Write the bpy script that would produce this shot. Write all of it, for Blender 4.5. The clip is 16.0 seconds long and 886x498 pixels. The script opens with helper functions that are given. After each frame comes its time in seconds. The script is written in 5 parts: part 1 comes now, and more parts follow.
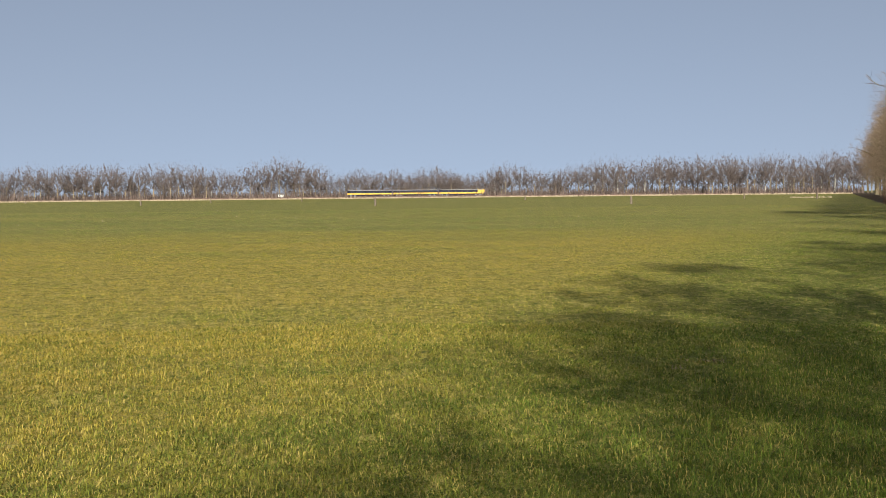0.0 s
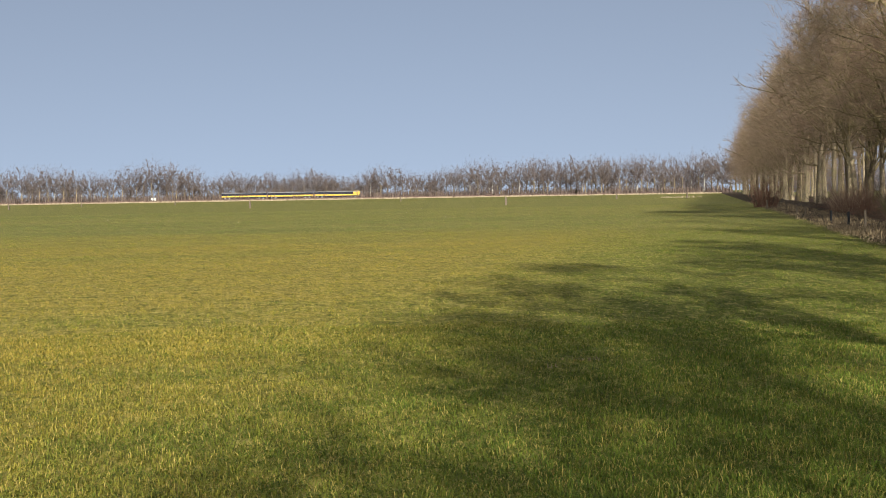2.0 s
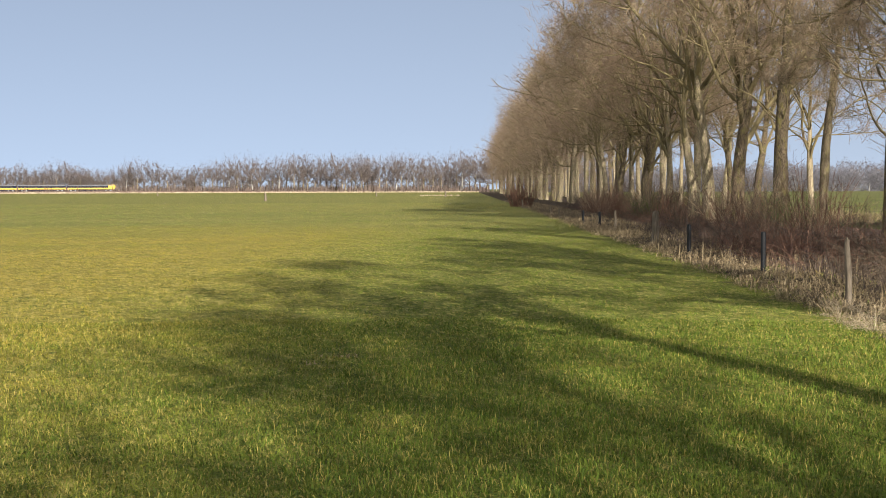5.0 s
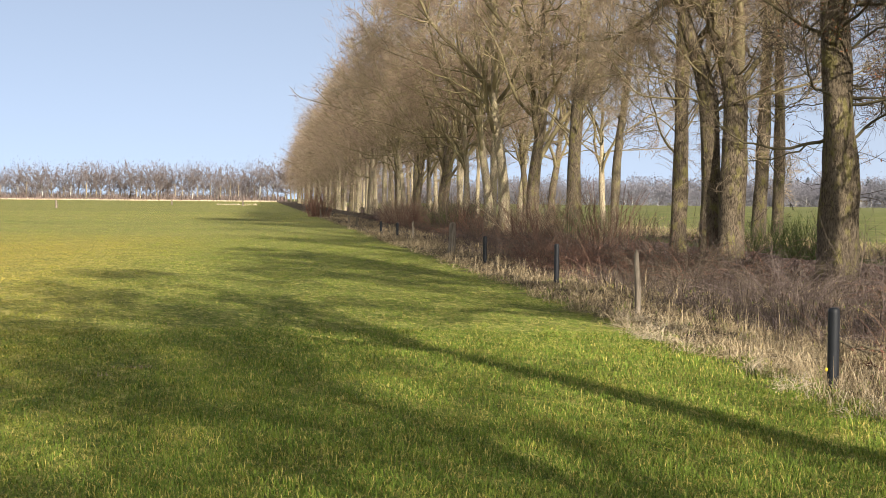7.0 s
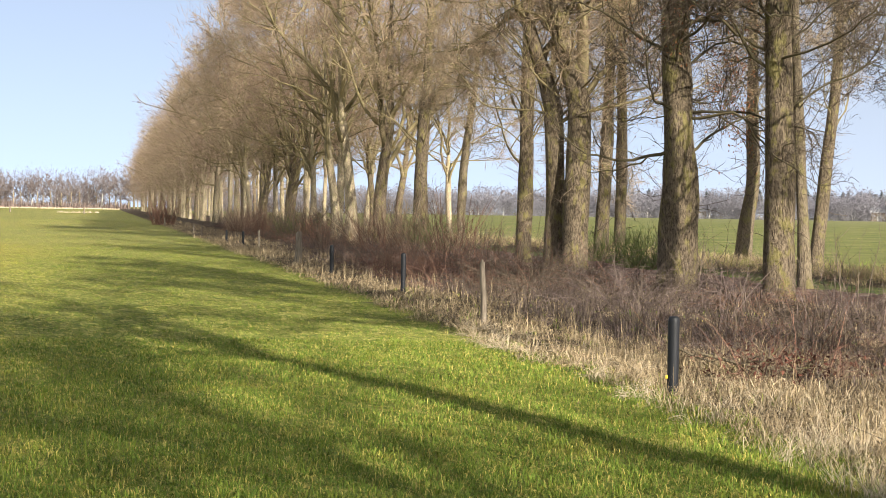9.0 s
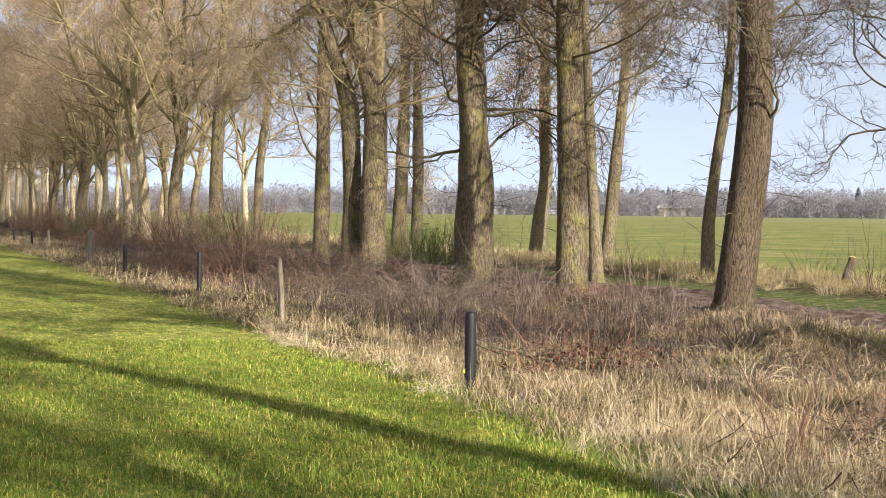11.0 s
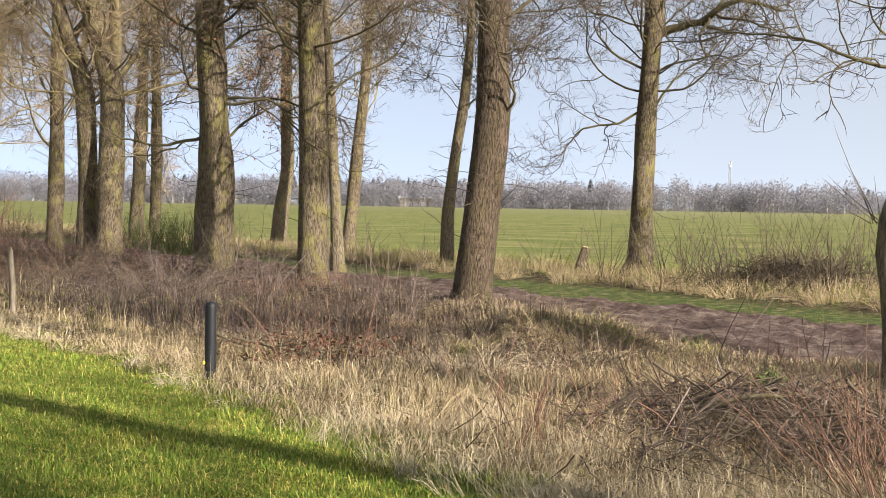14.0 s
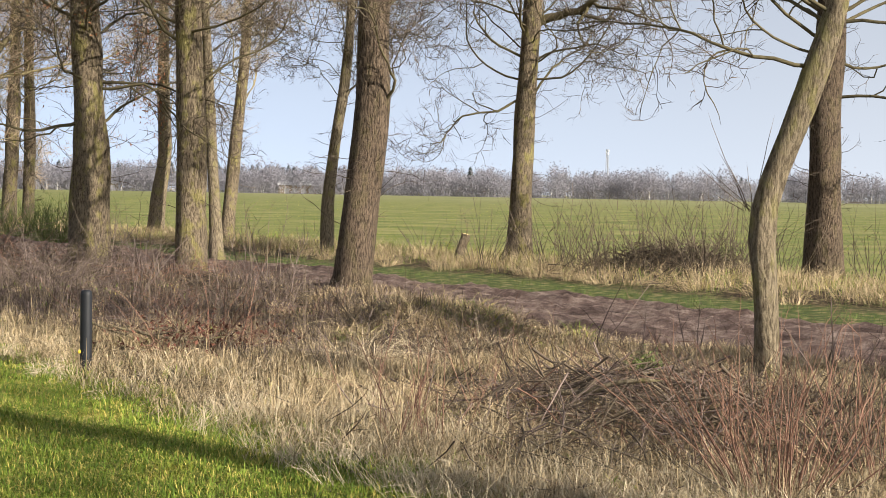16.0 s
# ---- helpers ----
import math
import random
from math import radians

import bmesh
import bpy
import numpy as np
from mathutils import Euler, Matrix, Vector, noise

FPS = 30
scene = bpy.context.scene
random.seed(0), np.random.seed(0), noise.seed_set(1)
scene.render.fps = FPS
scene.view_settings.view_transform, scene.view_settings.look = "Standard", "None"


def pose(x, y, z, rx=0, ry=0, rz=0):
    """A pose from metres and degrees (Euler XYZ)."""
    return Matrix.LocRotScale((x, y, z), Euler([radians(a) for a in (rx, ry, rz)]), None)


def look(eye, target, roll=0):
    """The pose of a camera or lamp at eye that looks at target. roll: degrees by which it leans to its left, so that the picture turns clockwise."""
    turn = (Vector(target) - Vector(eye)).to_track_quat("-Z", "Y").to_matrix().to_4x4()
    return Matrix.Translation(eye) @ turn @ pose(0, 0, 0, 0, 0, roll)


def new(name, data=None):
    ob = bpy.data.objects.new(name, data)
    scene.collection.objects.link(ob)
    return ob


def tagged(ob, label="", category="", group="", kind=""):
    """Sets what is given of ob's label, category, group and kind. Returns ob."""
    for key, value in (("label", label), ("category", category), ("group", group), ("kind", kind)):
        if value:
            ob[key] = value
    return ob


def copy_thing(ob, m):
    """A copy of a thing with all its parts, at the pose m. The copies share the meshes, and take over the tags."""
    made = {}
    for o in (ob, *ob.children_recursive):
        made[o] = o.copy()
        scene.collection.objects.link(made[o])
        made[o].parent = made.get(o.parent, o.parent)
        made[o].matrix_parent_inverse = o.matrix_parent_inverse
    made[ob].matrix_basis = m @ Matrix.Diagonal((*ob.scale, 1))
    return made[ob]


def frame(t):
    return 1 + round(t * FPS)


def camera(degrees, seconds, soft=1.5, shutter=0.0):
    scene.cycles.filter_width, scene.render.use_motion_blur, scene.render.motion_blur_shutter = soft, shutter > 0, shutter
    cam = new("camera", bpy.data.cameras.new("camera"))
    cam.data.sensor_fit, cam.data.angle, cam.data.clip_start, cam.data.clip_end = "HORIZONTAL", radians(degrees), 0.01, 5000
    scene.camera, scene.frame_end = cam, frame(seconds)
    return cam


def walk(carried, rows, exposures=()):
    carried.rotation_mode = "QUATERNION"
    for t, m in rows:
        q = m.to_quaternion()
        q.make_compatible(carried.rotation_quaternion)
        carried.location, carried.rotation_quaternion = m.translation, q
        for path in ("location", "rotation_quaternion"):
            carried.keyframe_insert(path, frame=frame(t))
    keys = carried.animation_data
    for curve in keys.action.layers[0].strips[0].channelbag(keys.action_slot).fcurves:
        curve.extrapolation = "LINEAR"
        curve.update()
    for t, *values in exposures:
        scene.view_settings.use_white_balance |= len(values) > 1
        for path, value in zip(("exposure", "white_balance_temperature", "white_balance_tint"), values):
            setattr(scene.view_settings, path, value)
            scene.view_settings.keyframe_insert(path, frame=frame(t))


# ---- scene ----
cam = camera(33.62, 16.0, soft=0.5)
EYE = 1.6
# seconds, yaw, pitch, roll of a camera that turns where it stands
ROWS = [
    (0.0, -0.000, -2.130, 0.602),
    (0.5, -1.082, -2.052, 0.721),
    (1.0, -2.201, -2.042, 0.799),
    (1.5, -3.424, -2.079, 0.940),
    (2.0, -4.855, -2.129, 0.965),
    (2.5, -6.458, -2.164, 0.966),
    (3.0, -7.863, -2.237, 0.877),
    (3.5, -9.403, -2.333, 0.569),
    (3.7, -9.894, -2.384, 0.500),
    (6.0, -18.206, -2.143, -0.208),
    (6.5, -20.177, -2.067, -0.452),
    (7.0, -22.071, -1.911, -0.550),
    (7.5, -23.319, -1.653, -0.601),
    (8.0, -25.061, -1.526, -0.706),
    (8.2, -25.569, -1.507, -0.788),
    (10.5, -34.006, -1.486, -0.631),
    (11.0, -35.949, -1.489, -0.574),
    (11.5, -37.980, -1.601, -0.508),
    (12.0, -39.985, -1.682, -0.648),
    (12.5, -41.816, -1.737, -0.902),
    (13.0, -43.179, -1.689, -0.887),
    (13.5, -44.594, -1.663, -1.021),
    (14.0, -46.018, -1.756, -0.908),
    (14.5, -47.120, -1.985, -0.473),
    (15.0, -48.278, -2.109, -0.630),
    (15.5, -49.429, -2.180, -0.818),
    (16.0, -50.698, -2.188, -1.005),
]
EXPOSURES = [(0.0, 0.17), (3.5, 0.34), (7.0, 0.88), (11.0, 1.26), (13.5, 1.2), (16.0, 1.13)]
walk(cam, [(t, pose(0, 0, EYE, 90 + pitch, roll, yaw)) for t, yaw, pitch, roll in ROWS], EXPOSURES)

# ---- world and sun ----
SUN_AZ, SUN_EL = radians(178.8), radians(24)
world = bpy.data.worlds.new("sky")
scene.world = world
world.use_nodes = True
sky = world.node_tree.nodes.new("ShaderNodeTexSky")
sky.sky_type = "NISHITA"
sky.sun_disc = False
sky.sun_elevation, sky.sun_rotation = SUN_EL, SUN_AZ
sky.air_density, sky.dust_density, sky.ozone_density = 1.0, 1.0, 2.0
back = world.node_tree.nodes["Background"]
back.inputs["Strength"].default_value = 0.132
# haze: the sky keeps the same pale blue down to the horizon
wt = world.node_tree
ray = wt.nodes.new("ShaderNodeTexCoord")
lifted = wt.nodes.new("ShaderNodeVectorMath")
lifted.operation = "ADD"
lifted.inputs[1].default_value = (0, 0, 0.33)
wt.links.new(ray.outputs["Generated"], lifted.inputs[0])
wt.links.new(lifted.outputs["Vector"], sky.inputs["Vector"])
grey = wt.nodes.new("ShaderNodeRGBToBW")
haze = wt.nodes.new("ShaderNodeMix")
haze.data_type = "RGBA"
wt.links.new(sky.outputs["Color"], grey.inputs["Color"])
wt.links.new(sky.outputs["Color"], haze.inputs[6])
# the haze is whiter and a little brighter towards the sun's side of the sky
toward = wt.nodes.new("ShaderNodeVectorMath")
toward.operation = "DOT_PRODUCT"
toward.inputs[1].default_value = (math.sin(SUN_AZ), math.cos(SUN_AZ), 0)
wt.links.new(ray.outputs["Generated"], toward.inputs[0])
white = wt.nodes.new("ShaderNodeMapRange")
glow = wt.nodes.new("ShaderNodeMapRange")
for node_, low_, high_ in ((white, 0.42, 0.84), (glow, 1.35, 1.6)):
    node_.inputs["From Min"].default_value, node_.inputs["From Max"].default_value = -1.0, -0.1
    node_.inputs["To Min"].default_value, node_.inputs["To Max"].default_value = low_, high_
    wt.links.new(toward.outputs["Value"], node_.inputs["Value"])
milk = wt.nodes.new("ShaderNodeMath")
milk.operation = "MULTIPLY"
wt.links.new(grey.outputs["Val"], milk.inputs[0])
wt.links.new(glow.outputs["Result"], milk.inputs[1])
wt.links.new(white.outputs["Result"], haze.inputs[0])
wt.links.new(milk.outputs[0], haze.inputs[7])
wt.links.new(haze.outputs[2], back.inputs["Color"])
sun_data = bpy.data.lights.new("sun", "SUN")
sun_data.energy, sun_data.angle, sun_data.color = 5.0, radians(0.55), (1.0, 0.925, 0.80)
sun = new("sun", sun_data)
TO_SUN = Vector((math.sin(SUN_AZ) * math.cos(SUN_EL), math.cos(SUN_AZ) * math.cos(SUN_EL), math.sin(SUN_EL)))
sun.matrix_world = look(TO_SUN * 200, (0, 0, 0))

# ---- the lie of the land: s runs along the tree row, o lies across it ----
ROW_AZ = radians(15.2)
DX, DY = math.sin(ROW_AZ), math.cos(ROW_AZ)


def at(s, o):
    """Ground place from the row's own two directions."""
    return s * DX + o * DY, s * DY - o * DX


def across(x, y):
    return x * DY - y * DX


def along(x, y):
    return x * DX + y * DY


def polar(az, r):
    return r * math.sin(radians(az)), r * math.cos(radians(az))


def smooth(a, b, v):
    k = np.clip((v - a) / (b - a), 0, 1)
    return k * k * (3 - 2 * k)


def wave(x, y, size, seed=0.0):
    """Cheap smooth noise from a few crossed waves, about -1 to 1."""
    a, b = x / size, y / size
    return (np.sin(1.3 * a + 2.1 * b + seed) + np.sin(2.7 * a - 1.4 * b + 1.7 * seed + 1) + np.sin(-1.9 * a + 3.3 * b + 0.6 * seed + 2)
            + np.sin(4.1 * a + 1.1 * b + 2.3 * seed)) / 4


def land(x, y):
    """Height of the ground."""
    x, y = np.asarray(x, float), np.asarray(y, float)
    o, s, r = across(x, y), along(x, y), np.hypot(x, y)
    near = 1 - smooth(60, 160, r)
    z = 0.018 * wave(x, y, 1.1) * near + 0.03 * wave(x, y, 5.0, 2) * near
    bank = smooth(4.6, 6.0, o) * (1 - smooth(11.0, 12.0, o))
    z = z + near * bank * (0.05 * wave(x, y, 0.5, 5) + 0.07 * wave(x, y, 1.3, 3))
    ridge = np.exp(-((o - 10.4) / 0.9) ** 2) * smooth(13.6, 15.0, s)
    z = z + near * ridge * (0.2 + 0.06 * wave(x, y, 0.9, 1))
    mx, my = polar(51.0, 16.2)
    z = z + 0.30 * np.exp(-(((x - mx) * 0.78 - (y - my) * 0.62) / 0.75) ** 4 - (((x - mx) * 0.62 + (y - my) * 0.78) / 1.1) ** 2)
    dip = np.exp(-((o - 7.0) / 1.1) ** 2)
    z = z - near * 0.06 * dip
    z = z - 0.05 * np.exp(-((o - 13.6) / 1.5) ** 4) * near
    z = z + 0.12 * np.exp(-((o - 18.8) / 1.6) ** 2) * near * (1 + 0.5 * wave(x, y, 1.0, 4))
    return z


def height(x, y):
    return float(land(x, y))


# ---- meshes ----
def build(name, verts, quads=None, tris=None, smooth_faces=False):
    """A mesh from arrays of vertices, four-sided and three-sided faces."""
    me = bpy.data.meshes.new(name)
    quads = np.zeros((0, 4), int) if quads is None else np.asarray(quads)
    tris = np.zeros((0, 3), int) if tris is None else np.asarray(tris)
    me.vertices.add(len(verts))
    me.vertices.foreach_set("co", np.asarray(verts, np.float32).ravel())
    loops = np.concatenate([quads.ravel(), tris.ravel()]).astype(np.int32)
    me.loops.add(len(loops))
    me.loops.foreach_set("vertex_index", loops)
    starts = np.concatenate([np.arange(len(quads)) * 4, len(quads) * 4 + np.arange(len(tris)) * 3]).astype(np.int32)
    me.polygons.add(len(starts))
    me.polygons.foreach_set("loop_start", starts)
    if smooth_faces:
        me.polygons.foreach_set("use_smooth", np.ones(len(starts), bool))
    me.update(calc_edges=True)
    me.validate()
    return me


def put(name, me, material, parent=None, label=""):
    if not me.materials:
        me.materials.append(material)
    ob = new(name, me)
    ob.parent = parent
    return tagged(ob, label)


def part(name, bm, material, parent, label=""):
    me = bpy.data.meshes.new(name)
    bm.to_mesh(me)
    bm.free()
    return put(name, me, material, parent, label)


def thing(name, m, label, category, group="", kind=""):
    ob = new(name)
    ob.empty_display_size = 0.1
    ob.matrix_basis = m
    return tagged(ob, label, category, group, kind)


def box(bm, x0, y0, z0, x1, y1, z1, bevel=0.0):
    made = bmesh.ops.create_cube(bm, size=1)["verts"]
    bmesh.ops.scale(bm, verts=made, vec=(x1 - x0, y1 - y0, z1 - z0))
    bmesh.ops.translate(bm, verts=made, vec=((x0 + x1) / 2, (y0 + y1) / 2, (z0 + z1) / 2))
    if bevel:
        edges = list({e for v in made for e in v.link_edges})
        bmesh.ops.bevel(bm, geom=edges, offset=bevel, segments=2, affect="EDGES")
    return made


def tubes(P, R, sides, point=True):
    """Round tapered tubes: P is (branches, points, 3), R (branches, points)."""
    K, n = P.shape[:2]
    T = np.gradient(P, axis=1)
    T /= np.linalg.norm(T, axis=2, keepdims=True) + 1e-9
    ref = np.where(np.abs(T[:, :1, 2:3]) > 0.9, np.array([1.0, 0, 0]), np.array([0, 0, 1.0]))
    A = np.cross(T, np.broadcast_to(ref, T.shape))
    A /= np.linalg.norm(A, axis=2, keepdims=True) + 1e-9
    B = np.cross(T, A)
    w = np.arange(sides) * 2 * np.pi / sides
    rings = P[:, :, None] + R[:, :, None, None] * (A[:, :, None] * np.cos(w)[:, None] + B[:, :, None] * np.sin(w)[:, None])
    m = n - 1 if point else n
    body = rings[:, :m].reshape(K, m * sides, 3)
    per = m * sides + (1 if point else 0)
    V = np.concatenate([body, P[:, -1:]], axis=1) if point else body
    i, j = np.meshgrid(np.arange(m - 1), np.arange(sides), indexing="ij")
    a, b = i * sides + j, i * sides + (j + 1) % sides
    q = np.stack([a, b, b + sides, a + sides], -1).reshape(-1, 4)
    base = (np.arange(K) * per)[:, None, None]
    quads = (q[None] + base).reshape(-1, 4)
    tris = np.zeros((0, 3), int)
    if point:
        j = np.arange(sides)
        t = np.stack([(m - 1) * sides + j, (m - 1) * sides + (j + 1) % sides, np.full(sides, m * sides)], -1)
        tris = (t[None] + base).reshape(-1, 3)
    return V.reshape(-1, 3), quads, tris


def slivers(rng, P, R):
    """Thin flat tapering ribbons, for twigs too fine to show their roundness."""
    K, n = P.shape[:2]
    side = unit(np.cross(P[:, -1] - P[:, 0], rng.normal(0, 1, (K, 3))))[:, None]
    left, right = P[:, :-1] - side * R[:, :-1, None], P[:, :-1] + side * R[:, :-1, None]
    V = np.concatenate([left, right, P[:, -1:]], axis=1)
    per, m = 2 * n - 1, n - 1
    base = (np.arange(K) * per)[:, None]
    i = np.arange(m - 1)
    q = np.stack([i, i + m, i + m + 1, i + 1], -1)
    quads = (q[None] + base[:, :, None]).reshape(-1, 4)
    tris = base + np.array([m - 1, 2 * m - 1, 2 * m])
    return V.reshape(-1, 3), quads, tris


def gather(pieces):
    V, Q, T, k = [], [], [], 0
    for v, q, t in pieces:
        V.append(v), Q.append(q + k), T.append(t + k)
        k += len(v)
    return np.concatenate(V), np.concatenate(Q), np.concatenate(T)


def unit(v):
    return v / (np.linalg.norm(v, axis=-1, keepdims=True) + 1e-9)


def run(rng, start, way, length, r0, r1, n, gnarl, up):
    """Wandering branches from their starts: arrays of points and radii."""
    K = len(start)
    P = np.zeros((K, n, 3))
    P[:, 0] = start
    d = unit(way)
    step = (length / (n - 1))[:, None]
    for i in range(1, n):
        d = unit(d + rng.normal(0, gnarl, (K, 3)) + np.array([0, 0, up]))
        P[:, i] = P[:, i - 1] + d * step
    k = np.linspace(0, 1, n)
    return P, r0[:, None] * (1 - k) + r1[:, None] * k


def sprout(rng, P, R, m, u0, u1, spread, lmin, lmax, rfac, n, gnarl, up, rmin):
    """m side branches on each branch of P."""
    K, q = P.shape[:2]
    u = np.sort(rng.uniform(u0, u1, (K, m)), axis=1)
    f = u * (q - 1)
    i = np.minimum(f.astype(int), q - 2)
    k = (f - i)[..., None]
    rows = np.arange(K)[:, None]
    start = P[rows, i] * (1 - k) + P[rows, i + 1] * k
    rad = R[rows, i] * (1 - k[..., 0]) + R[rows, i + 1] * k[..., 0]
    t = unit(P[rows, i + 1] - P[rows, i])
    side = unit(np.cross(t, rng.normal(0, 1, t.shape)))
    ang = np.radians(rng.normal(spread, 11, (K, m)))[..., None]
    way = t * np.cos(ang) + side * np.sin(ang)
    length = rng.uniform(lmin, lmax, (K, m)) * (1.15 - 0.5 * u)
    r0 = np.maximum(rad * rfac, rmin)
    return run(rng, start.reshape(-1, 3), way.reshape(-1, 3), length.ravel(), r0.ravel(), np.maximum(r0.ravel() * 0.35, rmin * 0.5), n, gnarl, up)


# ---- materials ----
class Nodes:
    """Short ways to wire a node material."""

    def __init__(self, name, rough=0.85, gloss=0.3):
        self.m = bpy.data.materials.new(name)
        self.m.use_nodes = True
        self.t = self.m.node_tree
        self.b = self.t.nodes["Principled BSDF"]
        self.b.inputs["Roughness"].default_value = rough
        self.b.inputs["Specular IOR Level"].default_value = gloss

    def node(self, kind, **values):
        n = self.t.nodes.new(kind)
        for key, value in values.items():
            n.inputs[key.replace("_", " ")].default_value = value
        return n

    def link(self, a, b):
        self.t.links.new(a, b)

    def place(self, scale=(1, 1, 1), world_space=False):
        if world_space:
            out = self.node("ShaderNodeNewGeometry").outputs["Position"]
        else:
            out = self.node("ShaderNodeTexCoord").outputs["Object"]
        mp = self.node("ShaderNodeMapping", Scale=scale)
        self.link(out, mp.inputs["Vector"])
        return mp.outputs["Vector"]

    def noise(self, vec, scale, detail=4.0, rough=0.55):
        n = self.node("ShaderNodeTexNoise", Scale=scale, Detail=detail, Roughness=rough)
        self.link(vec, n.inputs["Vector"])
        return n.outputs["Fac"]

    def ramp(self, fac, *stops):
        r = self.node("ShaderNodeValToRGB")
        self.link(fac, r.inputs["Fac"])
        e = r.color_ramp.elements
        while len(e) < len(stops):
            e.new(0.5)
        for spot, (p, c) in zip(e, stops):
            spot.position, spot.color = p, (*c, 1)
        return r.outputs["Color"]

    def mix(self, fac, a, b, how="MIX"):
        n = self.t.nodes.new("ShaderNodeMix")
        n.data_type, n.blend_type = "RGBA", how
        for s, v in ((n.inputs[0], fac), (n.inputs[6], a), (n.inputs[7], b)):
            if isinstance(v, (int, float)):
                s.default_value = v
            elif isinstance(v, tuple):
                s.default_value = (*v, 1)
            else:
                self.link(v, s)
        return n.outputs[2]

    def math(self, how, a, b=0.0):
        n = self.t.nodes.new("ShaderNodeMath")
        n.operation = how
        for s, v in ((n.inputs[0], a), (n.inputs[1], b)):
            if isinstance(v, (int, float)):
                s.default_value = v
            else:
                self.link(v, s)
        return n.outputs[0]

    def step(self, v, a, b):
        n = self.node("ShaderNodeMapRange", From_Min=a, From_Max=b)
        n.interpolation_type = "SMOOTHSTEP"
        self.link(v, n.inputs["Value"])
        return n.outputs["Result"]

    def chance(self):
        return self.node("ShaderNodeNewGeometry").outputs["Random Per Island"]

    def bump(self, h, strength, distance):
        n = self.node("ShaderNodeBump", Strength=strength, Distance=distance)
        self.link(h, n.inputs["Height"])
        self.link(n.outputs["Normal"], self.b.inputs["Normal"])

    def colour(self, c):
        if isinstance(c, tuple):
            self.b.inputs["Base Color"].default_value = (*c, 1)
        else:
            self.link(c, self.b.inputs["Base Color"])
        return self.m


def bark(name, dark, light, moss, mossy=0.5, furrow=1.0):
    n = Nodes(name, 0.9, 0.15)
    ridge = n.noise(n.place((1, 1, 0.30)), 34, 6, 0.72)
    crack = n.step(ridge, 0.34, 0.62)
    fine = n.noise(n.place((1, 1, 0.8)), 95, 4, 0.7)
    broad = n.noise(n.place((1, 1, 0.5)), 2.4, 5)
    c = n.mix(crack, dark, light)
    c = n.mix(n.math("MULTIPLY", n.step(fine, 0.4, 0.7), 0.7), c, tuple(a * 0.55 for a in light))
    c = n.mix(n.math("MULTIPLY", n.step(broad, 0.4, 0.68), 0.6), c, n.mix(crack, dark, tuple(a * 0.62 for a in light)))
    c = n.mix(n.math("MULTIPLY", n.step(n.noise(n.place((1, 1, 0.5)), 4.5, 6, 0.65), 0.5, 0.62), mossy), c, moss)
    n.bump(n.math("ADD", crack, n.math("MULTIPLY", fine, 0.5)), furrow * 0.8, 0.028)
    return n.colour(c)


def twiggy(name, dark, light):
    n = Nodes(name, 0.85, 0.2)
    c = n.ramp(n.chance(), (0.0, dark), (1.0, light))
    c = n.mix(0.35, c, n.ramp(n.noise(n.place(), 1.5, 3), (0.3, dark), (0.7, light)))
    return n.colour(c)


BARK = bark("oak_bark", (0.045, 0.034, 0.024), (0.255, 0.20, 0.135), (0.235, 0.21, 0.065), 0.6)
BARK_BROWN = bark("dark_brown_oak_bark", (0.03, 0.022, 0.016), (0.17, 0.125, 0.088), (0.13, 0.115, 0.045), 0.25)
# pale bark, raised further so its colour carries sunlight on the trunks
BARK_PALE = bark("sunlit_pale_bark", (0.14, 0.11, 0.075), (0.56, 0.46, 0.31), (0.34, 0.32, 0.12), 0.45, 0.8)
BARK_YOUNG = bark("young_grey_bark", (0.07, 0.054, 0.036), (0.275, 0.222, 0.15), (0.22, 0.20, 0.07), 0.55, 0.9)
LIMB = twiggy("branch_bark", (0.10, 0.08, 0.045), (0.36, 0.295, 0.155))


def round_twigs(name, dark, light):
    """Twig bark on flat slivers that stand for round twigs: both sides pass the light on."""
    n = Nodes(name, 0.9, 0.1)
    c = n.mix(0.5, n.ramp(n.chance(), (0.0, dark), (1.0, light)), n.ramp(n.noise(n.place((1, 1, 0.6)), 0.35, 3), (0.35, dark), (0.65, light)))
    n.colour(c)
    through_ = n.node("ShaderNodeBsdfTranslucent")
    n.link(c, through_.inputs["Color"])
    both = n.node("ShaderNodeMixShader", Fac=0.55)
    n.link(n.b.outputs[0], both.inputs[1])
    n.link(through_.outputs[0], both.inputs[2])
    n.link(both.outputs[0], n.t.nodes["Material Output"].inputs["Surface"])
    return n.m


TWIG = round_twigs("twig_bark", (0.27, 0.20, 0.14), (0.54, 0.42, 0.29))
TWIG_RED = round_twigs("reddish_twig_bark", (0.26, 0.18, 0.135), (0.50, 0.365, 0.27))
# no haze in the air: its greying is put into these far colours
TWIG_FAR = round_twigs("hazed_grey_twig_bark", (0.235, 0.197, 0.185), (0.37, 0.31, 0.29))
WOOD_FAR = round_twigs("hazed_mauve_twig_bark", (0.29, 0.278, 0.305), (0.345, 0.328, 0.355))
TWIG_DARK = twiggy("dark_twig_bark", (0.038, 0.028, 0.022), (0.20, 0.155, 0.11))
OAK_TWIG = twiggy("oak_twig_bark", (0.035, 0.026, 0.02), (0.15, 0.115, 0.08))
LIMB_DARK = twiggy("dark_branch_bark", (0.045, 0.038, 0.024), (0.15, 0.125, 0.065))
SCRUB = twiggy("bramble_stems", (0.03, 0.021, 0.02), (0.24, 0.18, 0.155))
RED_STEM = twiggy("red_brown_stems", (0.10, 0.052, 0.04), (0.27, 0.155, 0.105))
